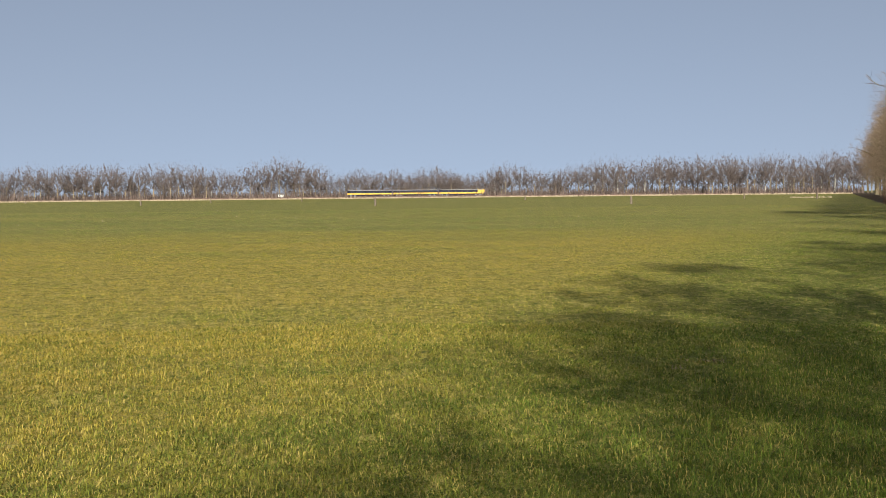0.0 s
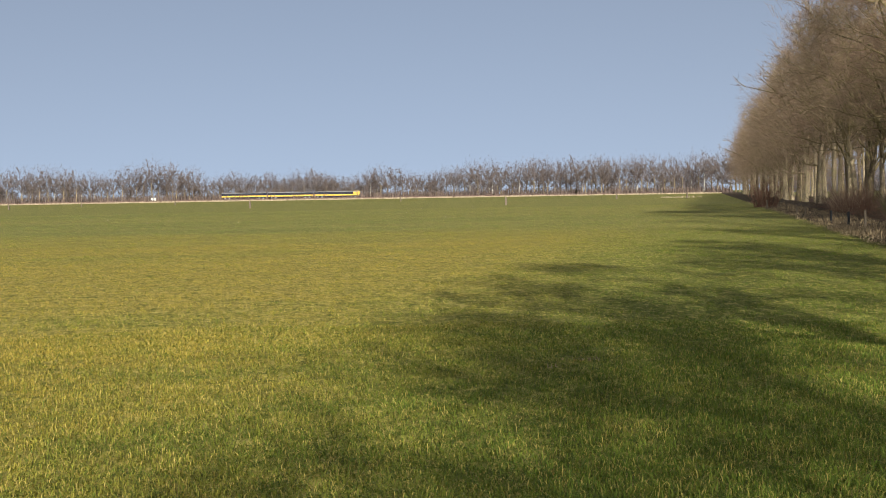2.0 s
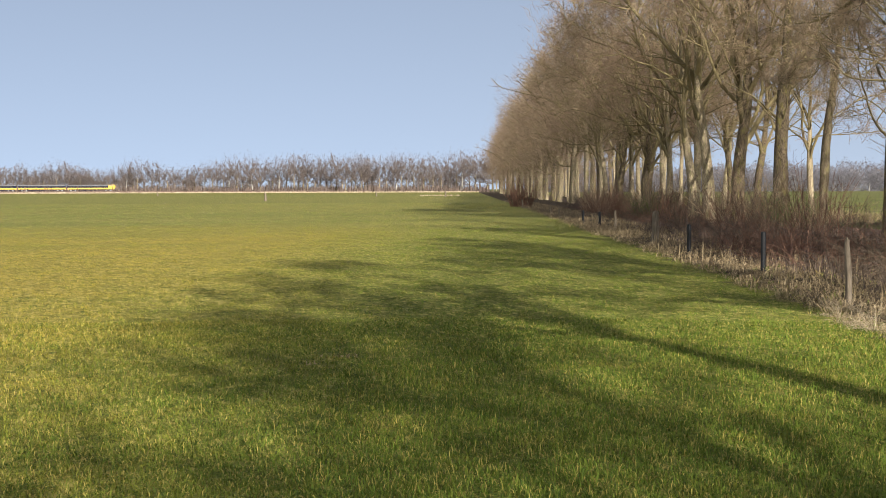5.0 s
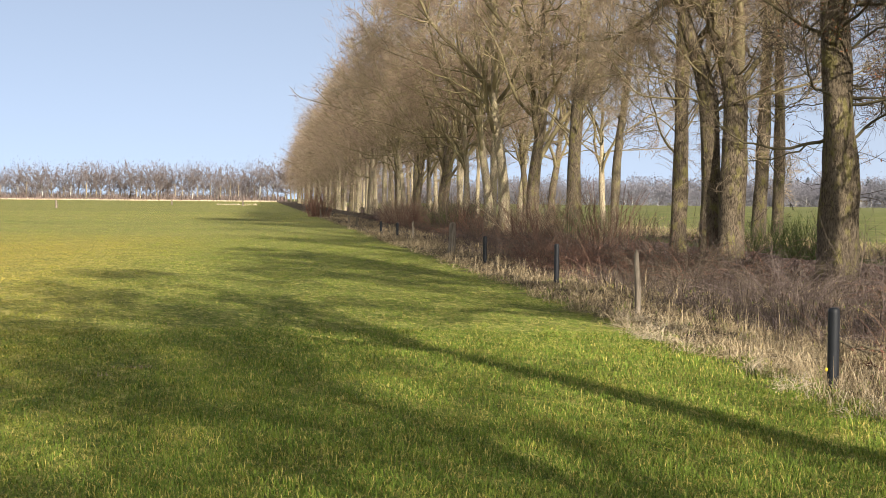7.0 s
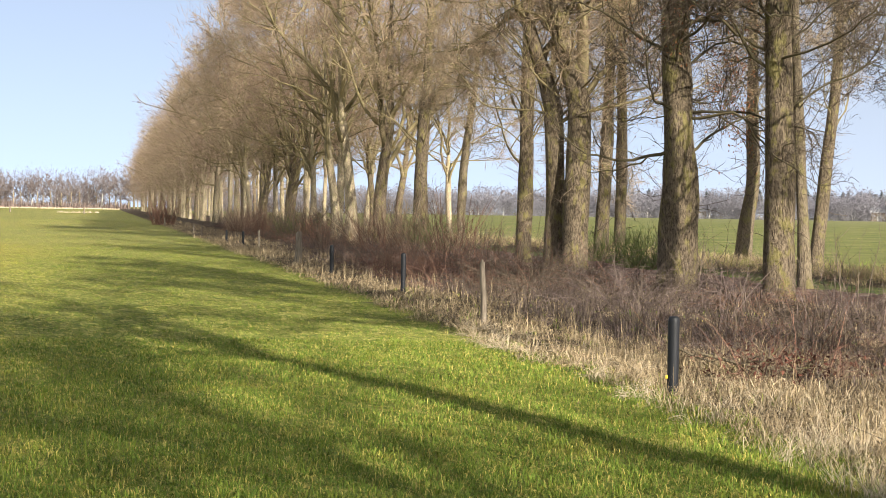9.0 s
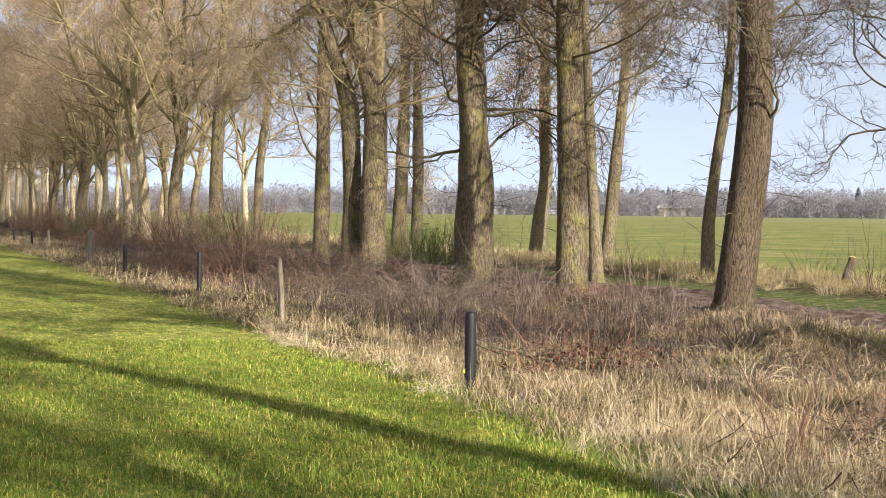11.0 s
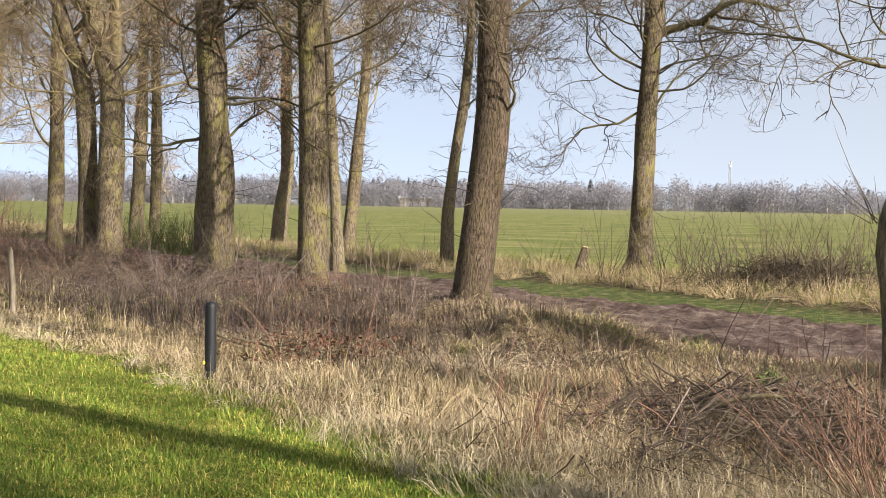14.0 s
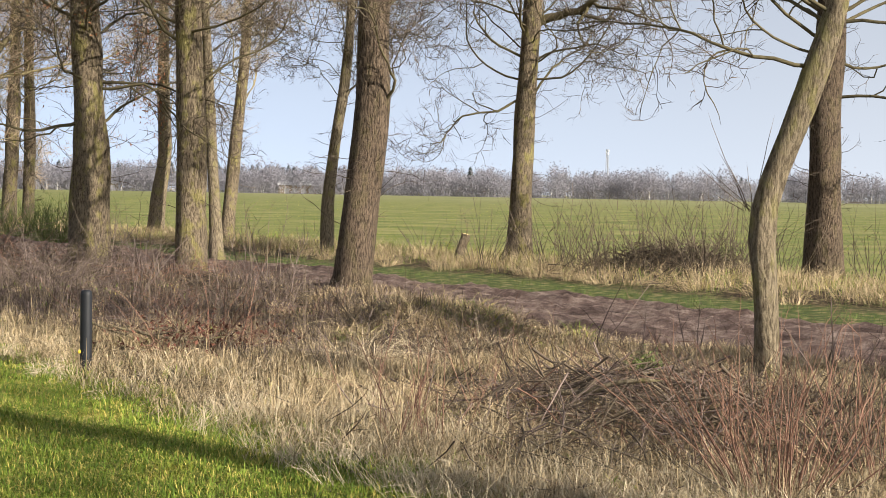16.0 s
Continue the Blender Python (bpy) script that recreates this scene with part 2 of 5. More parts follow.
DEAD_LEAF = twiggy("dry_oak_leaf", (0.14, 0.055, 0.03), (0.38, 0.175, 0.085))
LEAF_RED = twiggy("withered_red_leaf", (0.05, 0.02, 0.015), (0.17, 0.07, 0.045))
STRAW = twiggy("dry_grass", (0.11, 0.076, 0.04), (0.60, 0.47, 0.285))
REED = twiggy("pale_reed", (0.30, 0.24, 0.155), (0.62, 0.52, 0.37))
# needles lightened to carry the haze in front of far conifers
NEEDLE = twiggy("hazed_conifer_needles", (0.065, 0.08, 0.078), (0.125, 0.145, 0.135))
BROOM = twiggy("broom_stems", (0.05, 0.07, 0.02), (0.13, 0.15, 0.05))
BIRCH = bark("birch_bark", (0.3, 0.28, 0.25), (0.72, 0.69, 0.63), (0.5, 0.47, 0.4), 0.3)


def field_tones(n):
    """Colour of the sward: green and straw-yellow patches, greener towards the trees and far out."""
    v = n.place((1, 1, 1), True)
    sep = n.node("ShaderNodeSeparateXYZ")
    n.link(v, sep.inputs[0])
    x, y = sep.outputs[0], sep.outputs[1]
    o = n.math("SUBTRACT", n.math("MULTIPLY", x, DY), n.math("MULTIPLY", y, DX))
    big = n.noise(n.place((0.5, 1, 1), True), 0.09, 3)
    mid = n.noise(n.place((0.7, 1, 1), True), 0.7, 5, 0.65)
    fine = n.noise(v, 7.0, 5, 0.75)
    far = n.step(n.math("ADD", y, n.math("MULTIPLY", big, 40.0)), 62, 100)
    # greener sward near the trees; the green also stands in for skylit shade
    lush_shade = n.step(n.math("ADD", o, n.math("MULTIPLY", mid, 6.0)), -4.5, 3.0)
    green = n.math("MAXIMUM", n.math("MULTIPLY", far, 0.8), n.math("MULTIPLY", lush_shade, 0.85))
    green = n.math("MAXIMUM", green, n.math("MULTIPLY", n.step(big, 0.5, 0.66), 0.6))
    c = n.mix(green, (0.47, 0.355, 0.062), (0.14, 0.225, 0.03))
    c = n.mix(n.math("MULTIPLY", n.step(mid, 0.48, 0.66), 0.65), c, n.mix(green, (0.27, 0.25, 0.036), (0.115, 0.175, 0.022)))
    straw = n.math("MULTIPLY", n.step(fine, 0.52, 0.74), n.math("SUBTRACT", 0.85, n.math("MULTIPLY", green, 0.6)))
    c = n.mix(straw, c, (0.56, 0.44, 0.17))
    c = n.mix(n.math("MULTIPLY", n.step(n.noise(n.place((0.8, 1.2, 1), True), 3.0, 5, 0.75), 0.5, 0.64), 0.55), c, (0.11, 0.15, 0.02))
    c = n.mix(n.math("MULTIPLY", n.step(n.noise(n.place((0.8, 1, 1), True), 1.5, 5, 0.7), 0.52, 0.68), 0.55), c, (0.36, 0.31, 0.055))
    # far swaths keep their own streaks; the muted tone carries painted haze
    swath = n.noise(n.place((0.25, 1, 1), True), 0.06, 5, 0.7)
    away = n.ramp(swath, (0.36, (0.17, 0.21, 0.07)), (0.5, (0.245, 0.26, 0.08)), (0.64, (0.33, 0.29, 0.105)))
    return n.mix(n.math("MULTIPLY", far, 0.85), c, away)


def ground_material():
    n = Nodes("grassland_soil", 0.95, 0.1)
    pos = n.place((1, 1, 1), True)
    sep = n.node("ShaderNodeSeparateXYZ")
    n.link(pos, sep.inputs[0])
    x, y = sep.outputs[0], sep.outputs[1]
    o = n.math("SUBTRACT", n.math("MULTIPLY", x, DY), n.math("MULTIPLY", y, DX))
    wob = n.math("MULTIPLY", n.math("SUBTRACT", n.noise(pos, 0.9, 4), 0.5), 1.6)
    o = n.math("ADD", o, wob)
    grain = n.noise(pos, 26.0, 6, 0.7)
    speck = n.noise(pos, 70.0, 3, 0.6)
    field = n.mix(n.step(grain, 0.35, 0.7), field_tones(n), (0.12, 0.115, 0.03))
    field = n.mix(n.math("MULTIPLY", n.step(speck, 0.52, 0.64), 0.7), field, (0.5, 0.42, 0.16))
    field = n.mix(n.math("MULTIPLY", n.step(speck, 0.48, 0.38), 0.6), field, (0.05, 0.06, 0.012))
    clump = n.noise(n.place((1, 0.45, 1), True), 5.0, 6, 0.8)
    field = n.mix(n.math("MULTIPLY", n.step(clump, 0.53, 0.62), 0.75), field, (0.055, 0.075, 0.014))
    field = n.mix(n.math("MULTIPLY", n.step(clump, 0.46, 0.38), 0.5), field, (0.52, 0.43, 0.15))
    blade = n.noise(n.place((1, 0.3, 1), True), 13.0, 3, 0.7)
    field = n.mix(n.math("MULTIPLY", n.step(blade, 0.55, 0.66), 0.6), field, (0.60, 0.50, 0.15))
    field = n.mix(n.math("MULTIPLY", n.step(blade, 0.46, 0.36), 0.55), field, (0.07, 0.095, 0.016))
    litter = n.ramp(n.noise(pos, 9.0, 6, 0.7), (0.40, (0.022, 0.016, 0.011)), (0.56, (0.10, 0.072, 0.044)), (0.72, (0.34, 0.27, 0.16)))
    green = n.ramp(n.noise(pos, 5.0, 5), (0.38, (0.045, 0.06, 0.02)), (0.52, (0.075, 0.092, 0.03)), (0.64, (0.19, 0.15, 0.08)))
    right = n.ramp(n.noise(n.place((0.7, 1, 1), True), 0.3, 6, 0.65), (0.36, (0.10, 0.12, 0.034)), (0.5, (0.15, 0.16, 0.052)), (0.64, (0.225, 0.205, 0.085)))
    # distance haze painted in: the far field pales from 60 m outward
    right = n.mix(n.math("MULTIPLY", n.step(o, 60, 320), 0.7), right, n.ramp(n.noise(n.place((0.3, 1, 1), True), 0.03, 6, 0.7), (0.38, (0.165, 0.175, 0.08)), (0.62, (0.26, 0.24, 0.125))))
    c = n.mix(n.step(o, 4.3, 4.9), field, litter)
    c = n.mix(n.step(o, 14.8, 15.4), c, green)
    c = n.mix(n.step(o, 16.6, 17.4), c, litter)
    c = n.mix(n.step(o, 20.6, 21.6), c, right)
    n.bump(grain, 0.35, 0.02)
    return n.colour(c)


GROUND = ground_material()


def blade_material(name):
    n = Nodes(name, 0.7, 0.15)
    odds = n.chance()
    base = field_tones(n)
    tone = n.mix(n.step(odds, 0.2, 0.9), base, n.mix(0.42, base, (0.13, 0.225, 0.028)))
    tone = n.mix(n.math("MULTIPLY", n.step(odds, 0.6, 1.0), 0.8), tone, (0.055, 0.10, 0.016))
    return n.colour(n.mix(n.math("MULTIPLY", n.math("LESS_THAN", odds, 0.16), 0.7), tone, (0.56, 0.43, 0.13)))


GRASS = blade_material("grass_blades")
TRACK_GRASS = twiggy("trackside_grass", (0.06, 0.09, 0.025), (0.17, 0.22, 0.06))


def dirt_material():
    n = Nodes("dirt_track_soil", 0.95, 0.1)
    p = n.place((1, 1, 1), True)
    c = n.ramp(n.noise(p, 2.2, 8, 0.75), (0.34, (0.06, 0.04, 0.037)), (0.5, (0.17, 0.117, 0.102)), (0.68, (0.36, 0.28, 0.24)))
    sep = n.node("ShaderNodeSeparateXYZ")
    n.link(p, sep.inputs[0])
    x, y = sep.outputs[0], sep.outputs[1]
    rut = n.node("ShaderNodeCombineXYZ")
    n.link(n.math("SUBTRACT", n.math("MULTIPLY", x, DY), n.math("MULTIPLY", y, DX)), rut.inputs[0])
    n.link(n.math("MULTIPLY", n.math("ADD", n.math("MULTIPLY", x, DX), n.math("MULTIPLY", y, DY)), 0.28), rut.inputs[1])
    lit_ridges = n.noise(rut.outputs[0], 4.2, 6, 0.7)
    # streaks along the track paint its ridges sunlit and its ruts dark
    c = n.mix(n.math("MULTIPLY", n.step(lit_ridges, 0.5, 0.36), 0.75), c, (0.055, 0.037, 0.034))
    c = n.mix(n.math("MULTIPLY", n.step(lit_ridges, 0.54, 0.68), 0.7), c, (0.40, 0.31, 0.265))
    c = n.mix(n.step(n.noise(p, 30, 4), 0.5, 0.75), c, (0.12, 0.085, 0.065))
    n.bump(n.noise(n.place((1, 1, 1), True), 9, 7, 0.75), 1.0, 0.09)
    return n.colour(c)


DIRT = dirt_material()


def plain(name, a, b, scale=3.0, rough=0.6, gloss=0.4, stretch=(1, 1, 1)):
    n = Nodes(name, rough, gloss)
    f = n.noise(n.place(stretch), scale, 5, 0.6)
    n.bump(f, 0.3, 0.005)
    return n.colour(n.ramp(f, (0.3, a), (0.7, b)))


BLACK_PLASTIC = plain("black_plastic", (0.007, 0.008, 0.010), (0.018, 0.019, 0.023), 8, 0.55, 0.3, (1, 1, 0.2))
YELLOW_PLASTIC = plain("yellow_plastic", (0.7, 0.55, 0.03), (0.8, 0.62, 0.05), 8)
OLD_WOOD = plain("weathered_wood", (0.10, 0.08, 0.06), (0.32, 0.265, 0.2), 22, 0.9, 0.15, (1, 1, 0.12))
CUT_WOOD = plain("sawn_wood", (0.5, 0.38, 0.18), (0.68, 0.52, 0.28), 16, 0.8, 0.2)
TRAIN_YELLOW = plain("yellow_paint", (0.60, 0.38, 0.03), (0.66, 0.43, 0.05), 0.6, 0.4, 0.5)
TRAIN_BLUE = plain("dark_blue_paint", (0.012, 0.016, 0.035), (0.02, 0.024, 0.05), 0.6, 0.7, 0.15)
TRAIN_GREY = plain("grey_paint", (0.20, 0.20, 0.21), (0.3, 0.3, 0.31), 0.6)
GLASS = plain("dark_window_glass", (0.01, 0.012, 0.016), (0.02, 0.022, 0.028), 0.6, 0.3, 0.4)
WHITE_WALL = plain("white_sheet_wall", (0.66, 0.66, 0.64), (0.78, 0.78, 0.76), 0.3, 0.7)
ROOF_GREY = plain("grey_roof_sheet", (0.26, 0.25, 0.25), (0.36, 0.35, 0.34), 0.3, 0.8)
PALE_ROOF = plain("pale_roof_sheet", (0.40, 0.40, 0.41), (0.48, 0.48, 0.48), 0.3, 0.9, 0.1)
STEEL = plain("grey_galvanised_steel", (0.22, 0.225, 0.235), (0.32, 0.325, 0.335), 1.0, 0.6)


# ---- ground and track ----
def ground():
    rings = np.concatenate([[0.0], np.geomspace(2.0, 4500, 230)])
    turn = np.radians(np.concatenate([np.arange(-30, 80, 1.0), np.arange(80, 330, 5.0)]))
    r, a = np.meshgrid(rings, turn, indexing="ij")
    x, y = r * np.sin(a), r * np.cos(a)
    V = np.stack([x, y, land(x, y)], -1).reshape(-1, 3)
    m = len(turn)
    i, j = np.meshgrid(np.arange(len(rings) - 1), np.arange(m), indexing="ij")
    b = i * m + j
    c = i * m + (j + 1) % m
    Q = np.stack([b, b + m, c + m, c], -1).reshape(-1, 4)
    ob = put("ground", build("ground", V, Q, None, True), GROUND)
    return tagged(ob, "flat mown grassland with a rough dry verge under the trees", "ground", kind="structure")


ground()


def dirt_road():
    s = np.concatenate([np.arange(-40, 60, 0.22), np.arange(60, 420, 2.0)])
    k = np.linspace(0, 1, 40)
    S, K = np.meshgrid(s, k, indexing="ij")
    left = 11.3 + 0.22 * np.sin(S * 0.9) + 0.12 * np.sin(S * 2.3 + 1)
    right = 15.2 + 0.2 * np.sin(S * 0.7 + 2) + 0.1 * np.sin(S * 2.9)
    O = left + (right - left) * K
    x, y = S * DX + O * DY, S * DY - O * DX
    edge = np.minimum(K, 1 - K)
    z = land(x, y) + 0.03 * smooth(0.0, 0.12, edge) - 0.012
    z = z - 0.07 * np.exp(-((O - 12.7) / 0.25) ** 2) - 0.07 * np.exp(-((O - 14.2) / 0.25) ** 2)
    z = z + 0.045 * wave(x, y, 0.16, 3) + 0.03 * wave(x, y, 0.5, 7) + 0.03 * np.sin(O * 11 + 1.5 * np.sin(S * 0.6)) * (0.6 + 0.4 * np.sin(S * 1.7 + O))
    z = np.where(edge <= 0, z - 0.06, np.maximum(z, land(x, y) - 0.075))
    z = z + 0.075 * smooth(0.0, 0.08, edge)
    m = len(k)
    i, j = np.meshgrid(np.arange(len(s) - 1), np.arange(m - 1), indexing="ij")
    b = i * m + j
    Q = np.stack([b, b + 1, b + m + 1, b + m], -1).reshape(-1, 4)
    ob = put("road", build("road", np.stack([x, y, z], -1).reshape(-1, 3), Q, None, True), DIRT)
    return tagged(ob, "rutted reddish-brown dirt track between two rows of trees", "dirt track", kind="structure")


dirt_road()


# ---- trees ----
def spline(path, n):
    """A smooth path of n points through a few (z, u, radius) marks."""
    p = np.array(path, float)
    z = np.linspace(p[0, 0], p[-1, 0], n) if n else p[:, 0]
    u = np.interp(z, p[:, 0], p[:, 1])
    w = np.interp(z, p[:, 0], p[:, 2])
    soft = np.array([0.25, 0.5, 0.25])
    for v in (u, w):
        v[1:-1] = np.convolve(v, soft, "valid")
    return z, u, w


def trunk_mesh(rng, path, sides=14, n=34, knobs=0.06):
    z, u, w = spline(path, n)
    a = np.arange(sides) * 2 * np.pi / sides
    Z, A = np.meshgrid(z, a, indexing="ij")
    p1, p2 = rng.uniform(0, 6.3, 2)
    flare = 1 + 0.35 * np.exp(-(Z - z[0]) / 0.22) * (0.6 + 0.4 * np.sin(3 * A + p1))
    lump = 1 + knobs * np.sin(2 * A + 1.7 * Z + p1) + knobs * 0.7 * np.sin(5 * A - 3.1 * Z + p2) + knobs * 0.4 * rng.normal(0, 1, Z.shape)
    Rr = w[:, None] * flare * lump
    depth = 0.06 * np.sin(0.8 * z + p2) * smooth(0, 2, z)
    X = u[:, None] + Rr * np.cos(A)
    Y = depth[:, None] + Rr * np.sin(A)
    V = np.stack([X, Y, Z], -1).reshape(-1, 3)
    i, j = np.meshgrid(np.arange(n - 1), np.arange(sides), indexing="ij")
    b, c = i * sides + j, i * sides + (j + 1) % sides
    Q = np.stack([b, c, c + sides, b + sides], -1).reshape(-1, 4)
    centre = np.stack([u, depth, z], -1)
    return (V, Q, np.zeros((0, 3), int)), centre, w


def crown_arrays(rng, centre, w, first, limbs, reach, counts, thin, given=(), sides=(6, 4, 3), droop=0.05, lift=52, until=None, gnarl=0.13, stout=0.36):
    """Limbs, boughs and twigs on a trunk line. given: limbs of known height, turn, rise, length and radius."""
    top = centre[-1, 2]
    h = first + ((until or top) - first) * np.sort(rng.uniform(0, 1, limbs) ** 0.9)
    turn = np.arange(limbs) * 2.4 + rng.uniform(0, 0.9, limbs)
    k = (h - first) / (top - first)
    ang = np.radians(lift - 24 * k + rng.normal(0, 13, limbs))
    length = reach * (0.62 + 0.75 * np.sin(np.pi * np.clip(k * 0.85 + 0.12, 0, 1))) * rng.uniform(0.75, 1.15, limbs) * (1 - 0.62 * k)
    rad = np.interp(h, centre[:, 2], w) * rng.uniform(0.75, 1.25, limbs) * stout
    way = np.stack([np.sin(ang) * np.cos(turn), np.sin(ang) * np.sin(turn), np.cos(ang)], -1)
    if given:
        g = np.array(given, float)
        h = np.concatenate([h, g[:, 0]])
        ga, gr = np.radians(g[:, 1]), np.radians(g[:, 2])
        way = np.concatenate([way, np.stack([np.cos(gr) * np.cos(ga), np.cos(gr) * np.sin(ga), np.sin(gr)], -1)])
        length, rad = np.concatenate([length, g[:, 3]]), np.concatenate([rad, g[:, 4]])
    start = np.stack([np.interp(h, centre[:, 2], centre[:, i]) for i in range(3)], -1)
    near = until is not None
    P0, R0 = run(rng, start, way, length, rad, rad * 0.2, 15 if near else 10, gnarl, 0.03)
    a, b, c = counts
    P1, R1 = sprout(rng, P0, R0, a, 0.2, 1.0, 48, reach * 0.28, reach * 0.5, 0.55, 9 if near else 6, 0.3 if near else 0.24, droop, thin * 2)
    out = [tubes(P0, R0, sides[0]), tubes(P1, R1, sides[1]) if sides[1] > 2 else slivers(rng, P1, R1)]
    P2, R2 = sprout(rng, np.concatenate([P1, P0[:, -P1.shape[1]:]]), np.concatenate([R1, R0[:, -P1.shape[1]:]]), b, 0.2, 1.0, 46, reach * 0.12, reach * 0.24, 0.55, 6 if near else 5, 0.4 if near else 0.34, droop, thin * 1.3)
    fine = [tubes(P2, R2, 3) if sides[2] > 2 else slivers(rng, P2, R2)]
    if c:
        P3, R3 = sprout(rng, P2, R2, c, 0.15, 1.0, 42, reach * 0.05, reach * 0.12, 0.6, 4 if near else 3, 0.45, droop, thin)
        fine.append(slivers(rng, P3, R3))
        tips = P3[:, -1]
    else:
        tips = P2[:, -1]
    return gather(out), gather(fine), tips


def tree_thing(seed, place_, face, path, top, label, first=4.0, limbs=12, reach=6.0, counts=(6, 6, 5), thin=0.006, given=(), bark_=None, twig=None,
               droop=0.05, dry=None, group="trees of the row", lift=52, knobs=0.05, cloud=None, sides=(6, 4, 2), rings=(14, 34), shoots=None, seen=None, leaders=0):
    """One leafless tree. path: trunk marks (z, u, radius), u across the sight line; face: the turn that points u."""
    rng = np.random.default_rng(seed)
    z1, u1, w1 = path[-1]
    slim = (1.6, 0.62) if leaders else (0.8, 1.0)
    full = list(path) + [(z1 + (top - z1) * k, u1 + rng.normal(0, 0.25) * k, max(w1 * slim[1] * (1 - k) ** slim[0], 0.02)) for k in (0.12, 0.35, 0.7, 1.0)]
    given = list(given) + [(z1 + rng.uniform(-0.25, 0.16) * (top - z1) * 0.5, i * 360 / leaders + rng.uniform(-25, 25), rng.uniform(54, 76), (top - z1) * rng.uniform(0.52, 0.7),
                            w1 * rng.uniform(0.42, 0.62)) for i in range(leaders)]
    full[0] = (full[0][0] - 0.15, full[0][1], full[0][2])
    shape, centre, w = trunk_mesh(rng, full, *rings, knobs=knobs)
    if seen:
        boughs, fine, tips = crown_arrays(rng, centre, w, first, limbs, reach, counts, thin, given, sides, droop, lift, seen, 0.21, 0.12)
        over, over_fine, _ = crown_arrays(rng, centre, w, seen, 8, 6.0, (4, 4, 0), 0.009, (), (5, 2, 2), 0.05, 45)
        boughs, fine = gather([boughs, over]), gather([fine, over_fine])
    else:
        boughs, fine, tips = crown_arrays(rng, centre, w, first, limbs, reach, counts, thin, given, sides, droop, lift, gnarl=0.17, stout=0.34)
    if seen and w1 > 0.09:
        n = 46
        h = z1 * rng.uniform(0.12, 1.0, n) ** 0.7
        a, lift_ = rng.uniform(0, 2 * np.pi, n), np.radians(rng.uniform(-15, 55, n))
        start = np.stack([np.interp(h, centre[:, 2], centre[:, i]) for i in range(3)], -1)
        way = np.stack([np.cos(lift_) * np.cos(a), np.cos(lift_) * np.sin(a), np.sin(lift_)], -1)
        start[:, :2] += way[:, :2] * np.interp(h, centre[:, 2], w)[:, None] * 0.8
        P, R = run(rng, start, way, rng.uniform(0.25, 1.1, n), np.full(n, 0.006), np.full(n, 0.003), 7, 0.25, 0.03)
        P1, R1 = sprout(rng, P, R, 4, 0.25, 1.0, 45, 0.12, 0.35, 0.7, 4, 0.3, 0.03, 0.003)
        fine = gather([fine, tubes(P, R, 4), slivers(rng, P1, R1)])
    if cloud:
        fine = gather([fine, haze_of_twigs(rng, *cloud)])
    x, y = place_
    tr = thing("tree", pose(x, y, 0, 0, 0, face), label, "tree", group)
    put("trunk", build("trunk", *shape, True), bark_ or BARK, tr)
    tagged(put("crown", build("crown", *boughs, True), LIMB_DARK if twig is OAK_TWIG else LIMB, tr, "bare gnarled branches"), kind="stuff")
    tagged(put("twig_crown", build("twig_crown", *fine), twig or TWIG, tr, "fine leafless twigs"), kind="stuff")
    if shoots:
        n = 8
        a = np.radians(np.linspace(22, 96, n) + rng.normal(0, 4, n))
        way = np.stack([-np.cos(a), rng.normal(0, 0.3, n), np.sin(a)], -1)
        P, R = run(rng, np.tile([shoots[1], 0, shoots[0]], (n, 1)) + rng.normal(0, 0.02, (n, 3)), way, rng.uniform(0.3, 1.1, n), np.full(n, 0.0042), np.full(n, 0.0016), 7, 0.07, 0.02)
        for i in range(n):
            put("shoot", build("shoot", *tubes(P[i:i + 1], R[i:i + 1], 4)), TWIG_DARK, tr, "long whippy shoot from a knob")
    if dry:
        low, high, count = dry
        pick = tips[(tips[:, 2] > low) & (tips[:, 2] < high) & (np.hypot(tips[:, 0], tips[:, 1]) < 1.5)]
        pick = pick[rng.integers(0, len(pick), count)] + rng.normal(0, 0.08, (count, 3))
        tagged(put("leaf_mass", leaves_mesh(rng, pick, 0.022), DEAD_LEAF, tr, "withered orange-brown oak leaves"), kind="stuff")
    return tr


def haze_of_twigs(rng, count, base, top, reach, long, w, fuzz=0.35):
    """Fine outer twigs of a distant crown, each a thin sliver."""
    d = unit(rng.normal(0, 1, (count, 3)))
    q = d * rng.uniform(0.25, 1, (count, 1)) ** 0.6
    mid, half = (base + top) / 2, (top - base) / 2
    lump = 1 + 0.22 * np.sin(3 * np.arctan2(d[:, 1], d[:, 0]) + 5 * d[:, 2])
    c = np.stack([q[:, 0] * reach * lump, q[:, 1] * reach * lump, mid + q[:, 2] * half * lump], -1)
    out = unit(d * np.array([1, 1, 0.6]) + np.array([0, 0, 0.5]) + rng.normal(0, fuzz, (count, 3)))
    side = unit(np.cross(out, rng.normal(0, 1, (count, 3)))) * w * 0.5
    V = np.stack([c - side, c + side, c + out * long * rng.uniform(0.6, 1.4, (count, 1))], 1).reshape(-1, 3)
    return V, np.zeros((0, 4), int), np.arange(count)[:, None] * 3 + np.array([0, 1, 2])


